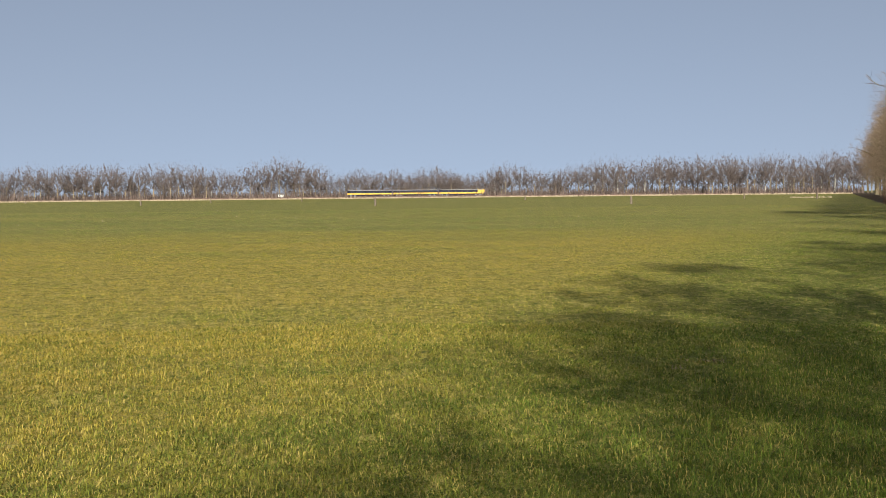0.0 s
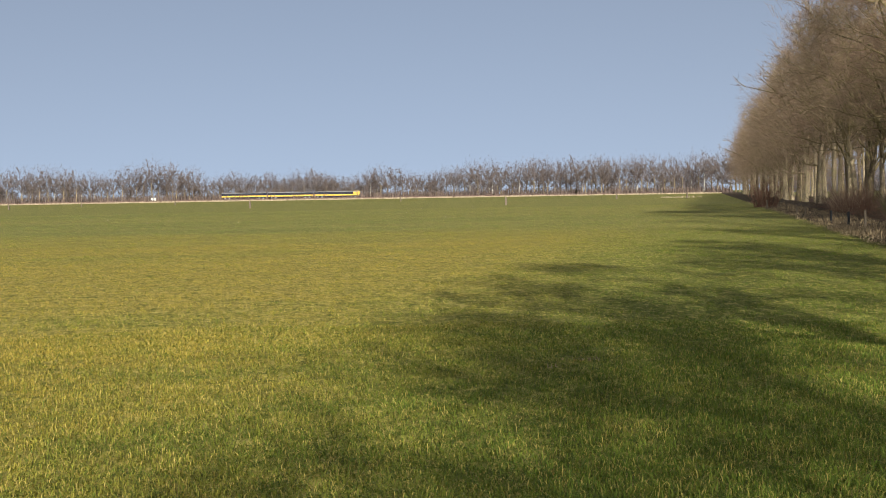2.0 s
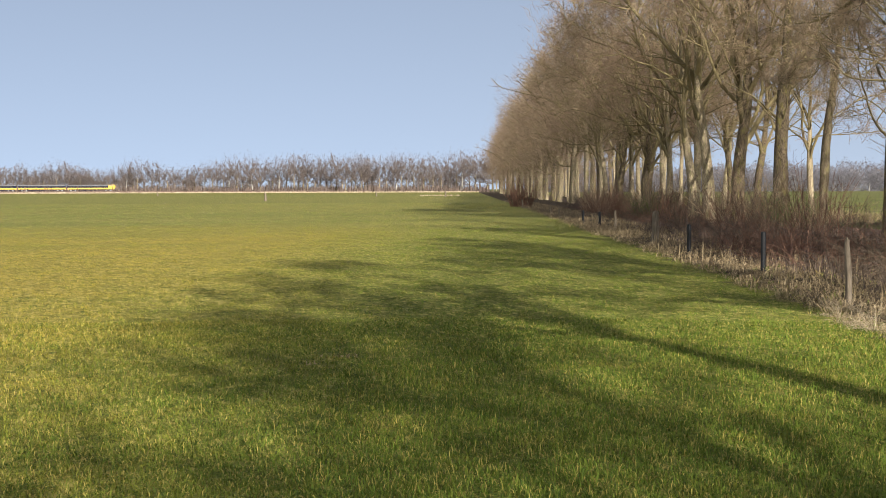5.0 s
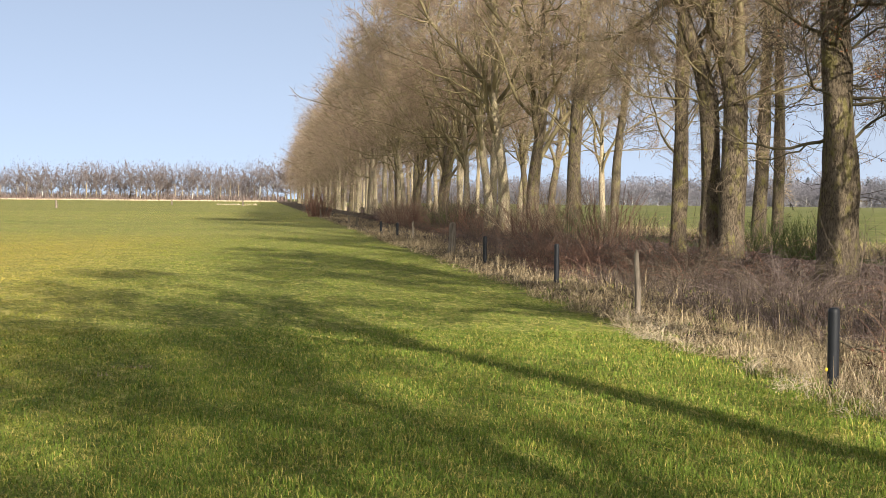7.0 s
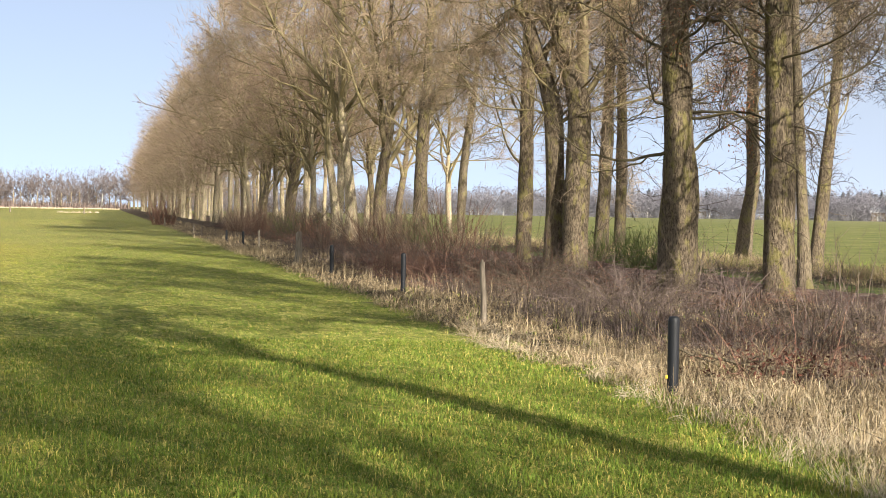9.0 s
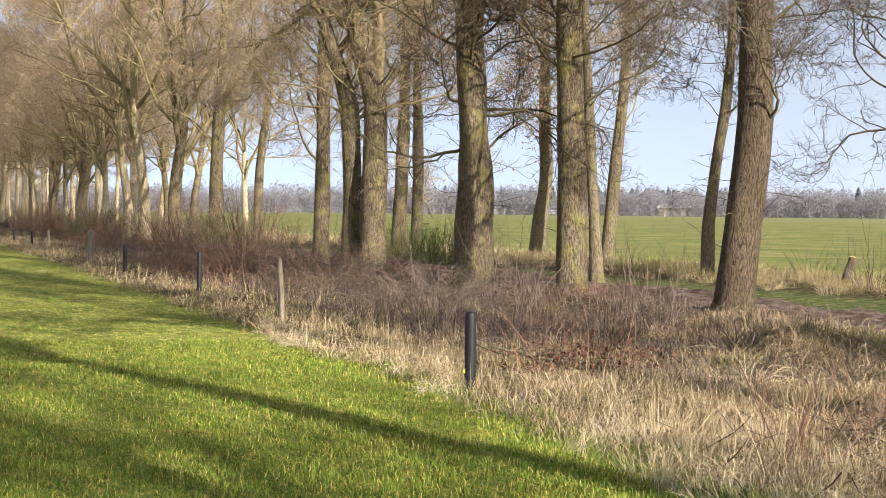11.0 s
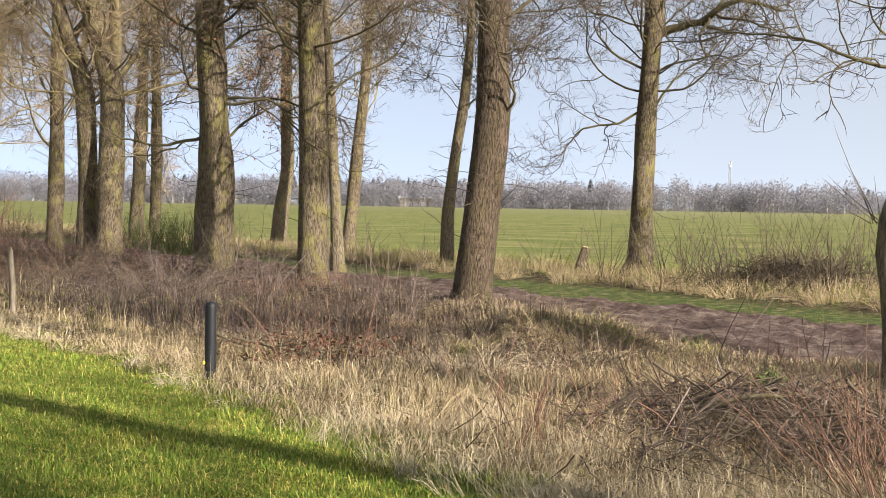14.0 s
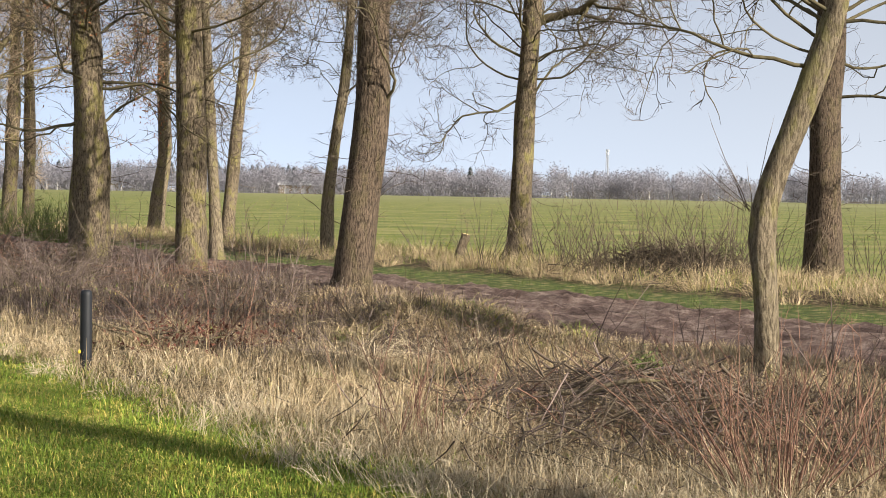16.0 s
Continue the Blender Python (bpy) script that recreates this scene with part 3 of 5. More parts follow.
def leaves_mesh(rng, spots, size):
    """Small folded leaves, four corners each."""
    K = len(spots)
    a = unit(rng.normal(0, 1, (K, 3)))
    b = unit(np.cross(a, rng.normal(0, 1, (K, 3))))
    c = np.cross(a, b)
    s = size * rng.uniform(0.7, 1.4, (K, 1))
    V = np.stack([spots - a * s * 1.5, spots + b * s * 0.6 + c * s * 0.25, spots + a * s * 1.5, spots - b * s * 0.6 + c * s * 0.25], 1).reshape(-1, 3)
    k = np.arange(K)[:, None] * 4
    return build("leaves", V, None, np.concatenate([k + np.array([0, 1, 2]), k + np.array([0, 2, 3])]))


def hero(seed, az, r, path, top, label, **more):
    x, y = polar(az, r)
    look_up = 1.6 + r * 0.15 + 1.6
    more = dict(dict(first=3.6, limbs=17, reach=4.6, counts=(8, 8, 6) if r < 37 else (8, 8, 5), droop=0.05, lift=66 if r < 37 else 50, thin=0.0045 if r < 37 else 0.0062, seen=look_up, twig=OAK_TWIG if r < 37 else TWIG), **more)
    more["seen"] = max(more["seen"], more["first"] + 2.5) if more["seen"] else None
    return tree_thing(seed, (x, y), -az, path, top, label, **more)


OAK = "leafless oak with furrowed grey-brown bark and green algae"
SLIM = "slender leafless oak with a straight mossy trunk"
hero(2, 47.08, 22.3, [(-0.04, 0.0, 0.33), (0.91, 0.11, 0.292), (1.68, 0.21, 0.266), (2.28, 0.29, 0.266), (2.97, 0.32, 0.258), (3.99, 0.31, 0.249), (4.5, 0.33, 0.25)], 17.5,
     "thick leafless oak with a slightly bowed, dark, deeply furrowed trunk", bark_=BARK_BROWN, first=3.9, limbs=10, reach=3.6, given=[(2.75, 0, 34, 2.6, 0.03), (4.4, 170, 45, 4, 0.09)])
hero(1, 53.66, 34, [(-0.02, 0.0, 0.33), (0.87, 0.03, 0.275), (2.18, 0.07, 0.249), (3.74, 0.11, 0.223), (5.04, 0.19, 0.223), (5.82, 0.25, 0.236)], 17,
     "leafless oak forking above a straight mossy trunk beyond the track", first=4.4, limbs=18, reach=4.8, counts=(8, 8, 6),
     given=[(3.75, 175, 8, 3.4, 0.036), (3.8, 5, 10, 3.6, 0.034), (5.4, 8, 62, 3.5, 0.12), (5.3, 185, 12, 3.0, 0.036), (4.7, 172, 22, 3.6, 0.036), (4.6, 12, 24, 3.4, 0.034), (4.25, 186, 0, 3.6, 0.03), (4.3, -8, 3, 3.8, 0.03)])
hero(3, 65.23, 28.7, [(-0.02, 0.0, 0.40), (0.89, 0.03, 0.332), (2.17, 0.01, 0.304), (3.45, 0.0, 0.288), (4.73, 0.05, 0.276), (5.36, 0.08, 0.276)], 17,
     "stout leafless oak with a straight trunk beyond the track", bark_=BARK_BROWN, first=4.4, limbs=12, given=[(3.6, 0, 3, 4, 0.036), (4.6, 180, 8, 4.6, 0.04), (4.9, 10, 20, 4, 0.04), (5.0, 168, 14, 4.8, 0.042), (4.3, 190, 2, 4.0, 0.032), (4.2, 14, 6, 3.6, 0.034)])
hero(4, 63.29, 12.4, [(0.01, 0.0, 0.12), (0.44, 0.0, 0.105), (0.81, -0.02, 0.1), (1.19, -0.06, 0.11), (1.56, -0.06, 0.11), (1.8, 0.03, 0.1), (2.12, 0.14, 0.096), (2.4, 0.26, 0.1), (2.72, 0.34, 0.119), (3.0, 0.46, 0.096), (3.23, 0.52, 0.086)], 9,
     "young crooked tree with a bent knobbly pale trunk", first=2.9, limbs=6, reach=2.2, bark_=BARK_YOUNG, knobs=0.10, thin=0.003, seen=4.2,
     counts=(9, 7, 5), given=[(2.68, 178, 12, 2.5, 0.02), (3.0, 165, 30, 2.2, 0.018), (3.1, 200, 18, 2.4, 0.018), (3.1, 10, 28, 1.8, 0.018)], shoots=(1.5, -0.16))
hero(5, 46.20, 36, [(-0.06, 0.0, 0.18), (1.44, 0.01, 0.153), (2.68, 0.15, 0.139), (4.2, 0.38, 0.125), (5.44, 0.5, 0.111), (6.26, 0.51, 0.097)], 13,
     SLIM, first=2.6, limbs=20, reach=3.2, bark_=BARK_YOUNG)
hero(6, 40.99, 27, [(-0.2, 0.0, 0.34), (0.51, 0.01, 0.29), (1.64, -0.02, 0.26), (2.77, -0.01, 0.26), (3.69, -0.07, 0.27), (4.5, -0.1, 0.24), (5.0, -0.11, 0.233)], 17.5,
     OAK, first=3.2, limbs=26, reach=3.8)
hero(7, 41.99, 33, [(0.0, 0.0, 0.165), (1.66, -0.1, 0.127), (3.28, -0.2, 0.114), (4.53, -0.26, 0.102), (5.77, -0.35, 0.089)], 13, SLIM, first=2.6, limbs=20, reach=3.4, bark_=BARK_YOUNG)
hero(8, 37.07, 28, [(-0.12, 0.0, 0.43), (0.67, 0.04, 0.367), (1.61, 0.08, 0.345), (2.45, 0.05, 0.313), (3.49, 0.02, 0.281), (4.42, -0.07, 0.27), (5.04, -0.07, 0.25)], 17.5,
     "stout knobbly oak still holding withered brown leaves", first=2.4, limbs=30, reach=3.6, dry=(2.4, 7.0, 2600), knobs=0.08)
hero(9, 39.58, 50, [(-0.05, 0.0, 0.29), (1.47, 0.15, 0.25), (2.98, 0.38, 0.231), (4.11, 0.27, 0.212), (5.99, 0.25, 0.193), (7.86, 0.24, 0.154)], 16, SLIM, first=3.2, limbs=18, reach=4.4, bark_=BARK_YOUNG, leaders=5)
hero(10, 42.31, 47, [(-0.01, 0.0, 0.24), (1.69, 0.16, 0.199), (3.66, 0.31, 0.199), (5.27, 0.5, 0.163), (7.59, 0.62, 0.145)], 16, SLIM, first=3.0, limbs=18, reach=4.6, lift=45, leaders=5)
hero(11, 34.18, 55, [(0.0, 0.0, 0.27), (2.82, 0.14, 0.254), (5.32, 0.21, 0.212), (9.07, 0.28, 0.17)], 16, SLIM, first=3.0, limbs=20, leaders=5)
hero(12, 34.89, 58, [(0.0, 0.0, 0.22), (2.9, 0.08, 0.224), (5.1, 0.05, 0.201), (9.49, -0.04, 0.156)], 16, SLIM, first=3.0, limbs=20, leaders=5)
hero(13, 32.38, 38.5, [(0.0, 0.0, 0.26), (2.43, 0.03, 0.252), (4.6, -0.09, 0.237), (5.46, -0.42, 0.208), (6.74, -0.86, 0.178)], 18, OAK, first=3.4, limbs=24, reach=5, leaders=5)
hero(14, 33.17, 38, [(0.0, 0.0, 0.35), (2.43, 0.05, 0.322), (4.01, 0.1, 0.308), (4.58, 0.1, 0.337), (5.43, -0.27, 0.249), (6.71, -0.56, 0.22)], 18,
     "leafless oak forking low into several stems", first=3.8, limbs=23, reach=5, given=[(4.6, 25, 66, 8, 0.19), (4.5, 5, 42, 3.5, 0.1), (4.7, 80, 72, 8, 0.16)])
hero(15, 31.19, 46, [(0.0, 0.0, 0.27), (2.57, 0.05, 0.23), (5.16, 0.06, 0.213), (7.74, 0.07, 0.177)], 17.5, OAK, first=3.2, limbs=24, reach=5, given=[(3.0, 180, 50, 3.5, 0.045)], leaders=5)
hero(16, 32.25, 62, [(-0.1, 0.0, 0.17), (4.1, -0.09, 0.143), (7.6, -0.01, 0.119), (9.93, -0.03, 0.108)], 15, SLIM, first=3.5, limbs=18, reach=4, bark_=BARK_PALE, leaders=5)
hero(17, 27.22, 58, [(0.0, 0.0, 0.3), (2.47, -0.08, 0.268), (4.24, -0.02, 0.246), (6.44, 0.12, 0.201), (9.74, 0.27, 0.134)], 17, OAK, first=2.8, limbs=26, reach=5.2, lift=50, leaders=5)
hero(18, 28.73, 72, [(0.0, 0.0, 0.22), (2.71, 0.06, 0.208), (4.36, 0.16, 0.2), (7.66, 0.63, 0.139), (11.77, 0.88, 0.083)], 15, SLIM, first=3.2, limbs=20, bark_=BARK_YOUNG, reach=4.6, lift=45, leaders=5)


def common_tree(seed, top, first, reach, limbs, counts, thin, girth, bark_, label, twig=None, cloud=None, sides=(6, 4, 2), rings=(10, 24), fork=5.2, lift=52):
    rng = np.random.default_rng(seed)
    lean = rng.normal(0, 0.25, 3)
    path = [(0, 0, girth), (2, lean[0] * 0.4, girth * 0.82), (fork, lean[1], girth * 0.72)]
    return tree_thing(seed, (0, 0), 0, path, top, label, first, limbs, reach, counts, thin, (), bark_, twig, droop=0.05, lift=lift, cloud=cloud, sides=sides, rings=rings, leaders=6)


def scatter_row(kinds, spots, seed, low=0.97, high=1.17):
    rng = np.random.default_rng(seed)
    used = set() if low > 0.9 else set(range(len(kinds)))
    for x, y in spots:
        k = int(rng.integers(0, len(kinds)))
        s = rng.uniform(low, high)
        m = pose(x, y, height(x, y) - 0.03, 0, 0, rng.uniform(0, 360))
        if k in used:
            ob = copy_thing(kinds[k], m)
        else:
            ob, _ = kinds[k], used.add(k)
            ob.matrix_basis = m
        ob.scale = (s, s, s * rng.uniform(0.95, 1.08))


def row_spots(rng, s0, s1, gap, o, wobble=0.4):
    s, out = s0, []
    while s < s1:
        out.append(at(s + rng.normal(0, gap * 0.12), o + rng.normal(0, wobble)))
        s += gap
    return out


rng0 = np.random.default_rng(7)
mid_kinds = [common_tree(101, 18.5, 2.6, 6.4, 19, (8, 7, 4), 0.0075, 0.27, BARK, OAK, fork=4.4, lift=66),
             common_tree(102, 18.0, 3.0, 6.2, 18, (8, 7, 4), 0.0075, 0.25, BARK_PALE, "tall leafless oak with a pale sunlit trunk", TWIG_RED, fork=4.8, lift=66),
             common_tree(103, 19.0, 2.4, 6.6, 19, (8, 7, 4), 0.0075, 0.26, BARK, OAK, fork=4.2, lift=66),
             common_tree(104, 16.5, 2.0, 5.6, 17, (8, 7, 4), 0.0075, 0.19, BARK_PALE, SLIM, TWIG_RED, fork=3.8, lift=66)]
scatter_row(mid_kinds, row_spots(rng0, 62, 125, 4.8, 11.3) + row_spots(rng0, 84, 130, 7.5, 19.5), 8)
far_kinds = [common_tree(111, 18.5, 1.8, 6.0, 12, (6, 4, 0), 0.017, 0.27, BARK_PALE, OAK, None, (1500, 1.5, 18, 5.8, 1.0, 0.028), (4, 2, 2), (8, 12)),
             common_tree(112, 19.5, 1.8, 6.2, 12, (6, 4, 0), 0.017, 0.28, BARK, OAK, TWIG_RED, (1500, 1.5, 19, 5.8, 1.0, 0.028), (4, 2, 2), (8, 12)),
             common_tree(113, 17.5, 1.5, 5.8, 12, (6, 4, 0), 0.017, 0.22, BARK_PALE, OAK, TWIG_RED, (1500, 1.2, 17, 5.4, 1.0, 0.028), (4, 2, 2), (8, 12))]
scatter_row(far_kinds, row_spots(rng0, 128, 320, 6, 11.3) + row_spots(rng0, 322, 530, 9, 11.3) + row_spots(rng0, 135, 520, 12, 19.5), 9)
# both rows go on unseen behind the camera, with trees added for shade
shade_kinds = [common_tree(121, 17.5, 5.5, 5.4, 14, (7, 5, 0), 0.026, 0.27, BARK, OAK, None, (1250, 5.5, 17.5, 5.2, 0.9, 0.04), (4, 2, 2), (8, 12), fork=6.5),
               common_tree(122, 18.5, 6.0, 5.4, 14, (7, 5, 0), 0.026, 0.28, BARK, OAK, None, (1250, 6.0, 18.5, 5.2, 0.9, 0.04), (4, 2, 2), (8, 12), fork=7.0)]
scatter_row(shade_kinds, row_spots(rng0, -61.5, -21.5, 5.0, 11.0, 0.3) + [at(-20.5, 9.5)] + row_spots(rng0, -61.5, -32, 8, 22), 10, 0.93, 1.02)
# tall trees out of view, bare below, added to shade the lawn
tall_kind = common_tree(124, 17.5, 11.0, 3.6, 12, (6, 5, 0), 0.026, 0.25, BARK, OAK, None, (480, 11.0, 17.5, 3.6, 0.9, 0.04), (4, 2, 2), (8, 12), fork=10.5)
scatter_row([tall_kind], [at(-4.0, 11.3), at(1.4, 12.5), at(6.8, 11.3), at(-15.5, 8.6)], 11, 0.96, 1.04)
# a lone tall tree with a long clean trunk at the field edge
x, y = 6.3, -6.5
lone = common_tree(123, 16.0, 9.6, 4.2, 12, (7, 5, 0), 0.026, 0.28, BARK, OAK, None, (420, 9.6, 15.6, 3.8, 0.9, 0.04), (4, 2, 2), (8, 12), fork=9.6)
lone.matrix_basis = pose(x, y, height(x, y) - 0.03, 0, 0, 70)


# ---- far woods along the north edge of the field ----
def dome(rng, top, reach, limbs, a, b, thin):
    """Trunk, limbs and twigs of a far, rounded crown that fans out from a short trunk."""
    P, R = run(rng, np.array([[0, 0, -0.1]]), np.array([[0, 0, 1.0]]), np.array([top * 0.46]), np.array([0.34]), np.array([0.16]), 7, 0.03, 0.2)
    k = rng.uniform(0, 1, limbs)
    start = np.stack([np.interp((0.14 + 0.3 * k) * top, P[0, :, 2], P[0, :, i]) for i in range(3)], -1)
    ang, turn = np.radians(rng.uniform(10, 42, limbs) + 38 * (1 - k)), np.arange(limbs) * 2.4 + rng.uniform(0, 1, limbs)
    way = np.stack([np.sin(ang) * np.cos(turn), np.sin(ang) * np.sin(turn), np.cos(ang)], -1)
    half = np.array([reach, reach, top * 0.45])
    p, d = (start - np.array([0, 0, top * 0.55])) / half, way / half
    A, B, C = (d * d).sum(1), (p * d).sum(1), (p * p).sum(1) - 1
    length = np.maximum((-B + np.sqrt(np.maximum(B * B - A * C, 0))) / A, 2.0) * rng.uniform(0.8, 1.0, limbs)
    P0, R0 = run(rng, start, way, length, np.full(limbs, 0.13), np.full(limbs, 0.04), 8, 0.07, 0.03)
    P1, R1 = sprout(rng, P0, R0, a, 0.25, 1.0, 36, reach * 0.2, reach * 0.42, 0.6, 5, 0.12, 0.05, thin * 1.2)
    P2, R2 = sprout(rng, np.concatenate([P1, P0[:, -5:]]), np.concatenate([R1, R0[:, -5:]]), b, 0.15, 1.0, 36, reach * 0.09, reach * 0.2, 0.6, 3, 0.15, 0.05, thin)
    return tubes(P, R, 5), tubes(P0, R0, 4), gather([slivers(rng, P1, R1), slivers(rng, P2, R2)])


def far_tree(seed, top, reach, bark_, twig, label):
    rng = np.random.default_rng(seed)
    stem, boughs, fine = dome(rng, top, reach, 16, 7, 7, 0.075)
    fine = gather([fine, haze_of_twigs(rng, 330, top * 0.22, top * 0.99, reach * 0.92, 1.0, 0.13)])
    t = thing("tree", pose(0, 0, 0), label, "tree", "trees along the far edge of the field")
    put("trunk", build("trunk", *stem, True), bark_, t)
    tagged(put("crown", build("crown", *boughs, True), twig, t, "bare branches"), kind="stuff")
    tagged(put("twig_crown", build("twig_crown", *fine), twig, t, "fine leafless twigs"), kind="stuff")
    return t


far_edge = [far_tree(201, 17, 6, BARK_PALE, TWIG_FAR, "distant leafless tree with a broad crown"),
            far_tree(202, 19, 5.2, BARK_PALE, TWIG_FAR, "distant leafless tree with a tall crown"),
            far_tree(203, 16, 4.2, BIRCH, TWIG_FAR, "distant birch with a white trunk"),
            far_tree(204, 18, 6.4, BARK_PALE, TWIG_FAR, "distant leafless tree with a wide haze-grey crown"),
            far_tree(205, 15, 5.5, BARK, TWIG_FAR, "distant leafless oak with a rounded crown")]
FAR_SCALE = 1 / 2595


def north_edge():
    rng = np.random.default_rng(31)
    marks = [(-17.5, 60), (-15, 58), (-13, 57), (-12.2, 60), (-10.5, 60), (-8, 52), (-6.3, 72), (-5.2, 58), (-4, 48), (-2, 50), (0, 52), (1.3, 40), (2.2, 56), (4, 50), (6, 60), (8, 62), (10, 66), (12, 62), (14, 72), (17, 74)]
    az, first = -19.0, set()
    while az < 16.5:
        tall = np.interp(az, [m[0] for m in marks], [m[1] for m in marks]) * rng.uniform(0.86, 1.1)
        r = rng.uniform(880, 960)
        k = int(rng.choice(5, p=[0.3, 0.25, 0.15, 0.15, 0.15]))
        m = pose(*polar(az, r), 0, 0, 0, rng.uniform(0, 360))
        if k in first:
            ob = copy_thing(far_edge[k], m)
        else:
            ob, _ = far_edge[k], first.add(k)
            ob.matrix_basis = m
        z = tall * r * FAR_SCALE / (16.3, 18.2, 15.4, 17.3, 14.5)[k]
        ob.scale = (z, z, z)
        az += rng.uniform(0.12, 0.33)


north_edge()


def spikes(rng, x, y, z0, low, high, lean, w, n=1, bow=0.0):
    """Upright thin blades: three-cornered, or bent with five corners (n=2)."""
    K = len(x)
    h = rng.uniform(low, high, K)
    a = rng.uniform(0, 2 * np.pi, K)
    tilt = np.clip(bow + np.abs(rng.normal(0, lean, K)), 0, 1.5)
    side = np.stack([np.cos(a), np.sin(a), 0 * a], -1) * (w / 2)
    b = a + rng.normal(np.pi / 2, 0.5, K)
    lay = np.stack([np.cos(b), np.sin(b), 0 * b], -1)
    base = np.stack([x, y, z0], -1)
    up = np.array([0, 0, 1.0])
    tip = base + lay * (h * np.sin(tilt))[:, None] + up * (h * np.cos(tilt))[:, None]
    k = np.arange(K)[:, None]
    if n == 1:
        V = np.stack([base - side, base + side, tip], 1)
        return V.reshape(-1, 3), np.zeros((0, 4), int), k * 3 + np.array([0, 1, 2])
    if n == 3:
        mid = base + lay * (h * 0.35 * np.sin(tilt))[:, None] + up * (h * 0.62 * np.cos(tilt * 0.55))[:, None]
        V = np.stack([base, mid + side, tip, mid - side], 1)
        return V.reshape(-1, 3), np.zeros((0, 4), int), np.concatenate([k * 4 + np.array([0, 1, 3]), k * 4 + np.array([1, 2, 3])])
    mid = base + lay * (h * 0.25 * np.sin(tilt))[:, None] + up * (h * 0.6 * np.cos(tilt * 0.6))[:, None]
    V = np.stack([base - side, base + side, mid + side * 0.75, mid - side * 0.75, tip], 1)
    return V.reshape(-1, 3), k * 5 + np.array([0, 1, 2, 3]), k * 5 + np.array([3, 2, 4])


def strip(name, label, category, az0, az1, r0, r1, count, low, high, w, material, seed):
    rng = np.random.default_rng(seed)
    az, r = np.radians(rng.uniform(az0, az1, count)), rng.uniform(r0, r1, count)
    x, y = r * np.sin(az), r * np.cos(az)
    ob = put(name, build(name, *spikes(rng, x, y, land(x, y), low, high, 0.25, w)), material)
    return tagged(ob, label, category, kind="stuff")


strip("reed_strip", "strip of pale dry reeds along the far edge of the field", "reeds", -20, 15.6, 690, 720, 9000, 0.35, 0.85, 0.35, REED, 41)
strip("scrub_belt", "belt of dark bare scrub under distant trees", "scrub", -20, 16, 840, 960, 9000, 2.0, 5.0, 0.5, SCRUB, 42)
strip("understorey", "bare undergrowth under distant trees, grey-brown with haze", "scrub", -20, 16, 900, 980, 9000, 3.0, 7.0, 0.45, TWIG_FAR, 45)


def woods(name, label, az0, az1, r0, r1, count, low, high, seed, material):
    """Far leafless woodland, joined."""
    rng = np.random.default_rng(seed)
    kinds = [(*dome(rng, 1.0 * h, 0.32 * h, 7, 3, 2, 0.085), haze_of_twigs(rng, 700, -h * 0.05, h * 0.97, h * 0.40, 0.7, 0.55, 2.0)) for h in (11, 13, 15, 12, 14, 13)]
    out = []
    for i in range(count):
        x, y = polar(rng.uniform(az0, az1), rng.uniform(r0, r1))
        k = rng.uniform(low, high) / 13
        turn = rng.uniform(0, 2 * np.pi)
        c, s_ = np.cos(turn) * k, np.sin(turn) * k
        for V, Q, T in kinds[int(rng.integers(0, 6))]:
            out.append((np.stack([V[:, 0] * c - V[:, 1] * s_ + x, V[:, 0] * s_ + V[:, 1] * c + y, V[:, 2] * k], -1), Q, T))
    ob = put(name, build(name, *gather(out)), material)
    return tagged(ob, label, "woodland", kind="stuff")


woods("woodland", "distant leafless woodland behind the far field, grey-brown with haze", 18, 72, 690, 800, 480, 10.0, 15.5, 51, WOOD_FAR)
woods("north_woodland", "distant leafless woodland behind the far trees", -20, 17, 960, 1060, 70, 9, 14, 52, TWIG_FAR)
rng4 = np.random.default_rng(47)
n_ = 46000
az_, r_ = np.radians(rng4.uniform(17, 72, n_)), rng4.uniform(688, 730, n_)
c_ = np.stack([r_ * np.sin(az_), r_ * np.cos(az_), 8.5 * rng4.uniform(0, 1, n_) ** 1.5], -1)
d_, e_ = unit(rng4.normal(0, 1, (n_, 3))), unit(rng4.normal(0, 1, (n_, 3)))
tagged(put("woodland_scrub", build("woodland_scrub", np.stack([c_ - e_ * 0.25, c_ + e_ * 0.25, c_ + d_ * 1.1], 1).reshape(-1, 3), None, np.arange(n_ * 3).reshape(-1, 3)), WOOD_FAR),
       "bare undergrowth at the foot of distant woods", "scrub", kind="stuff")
strip("birch_stems", "thin pale birch stems in front of distant woods", "birches", 18, 72, 684, 700, 150, 3.0, 7.0, 0.22, BIRCH, 44)


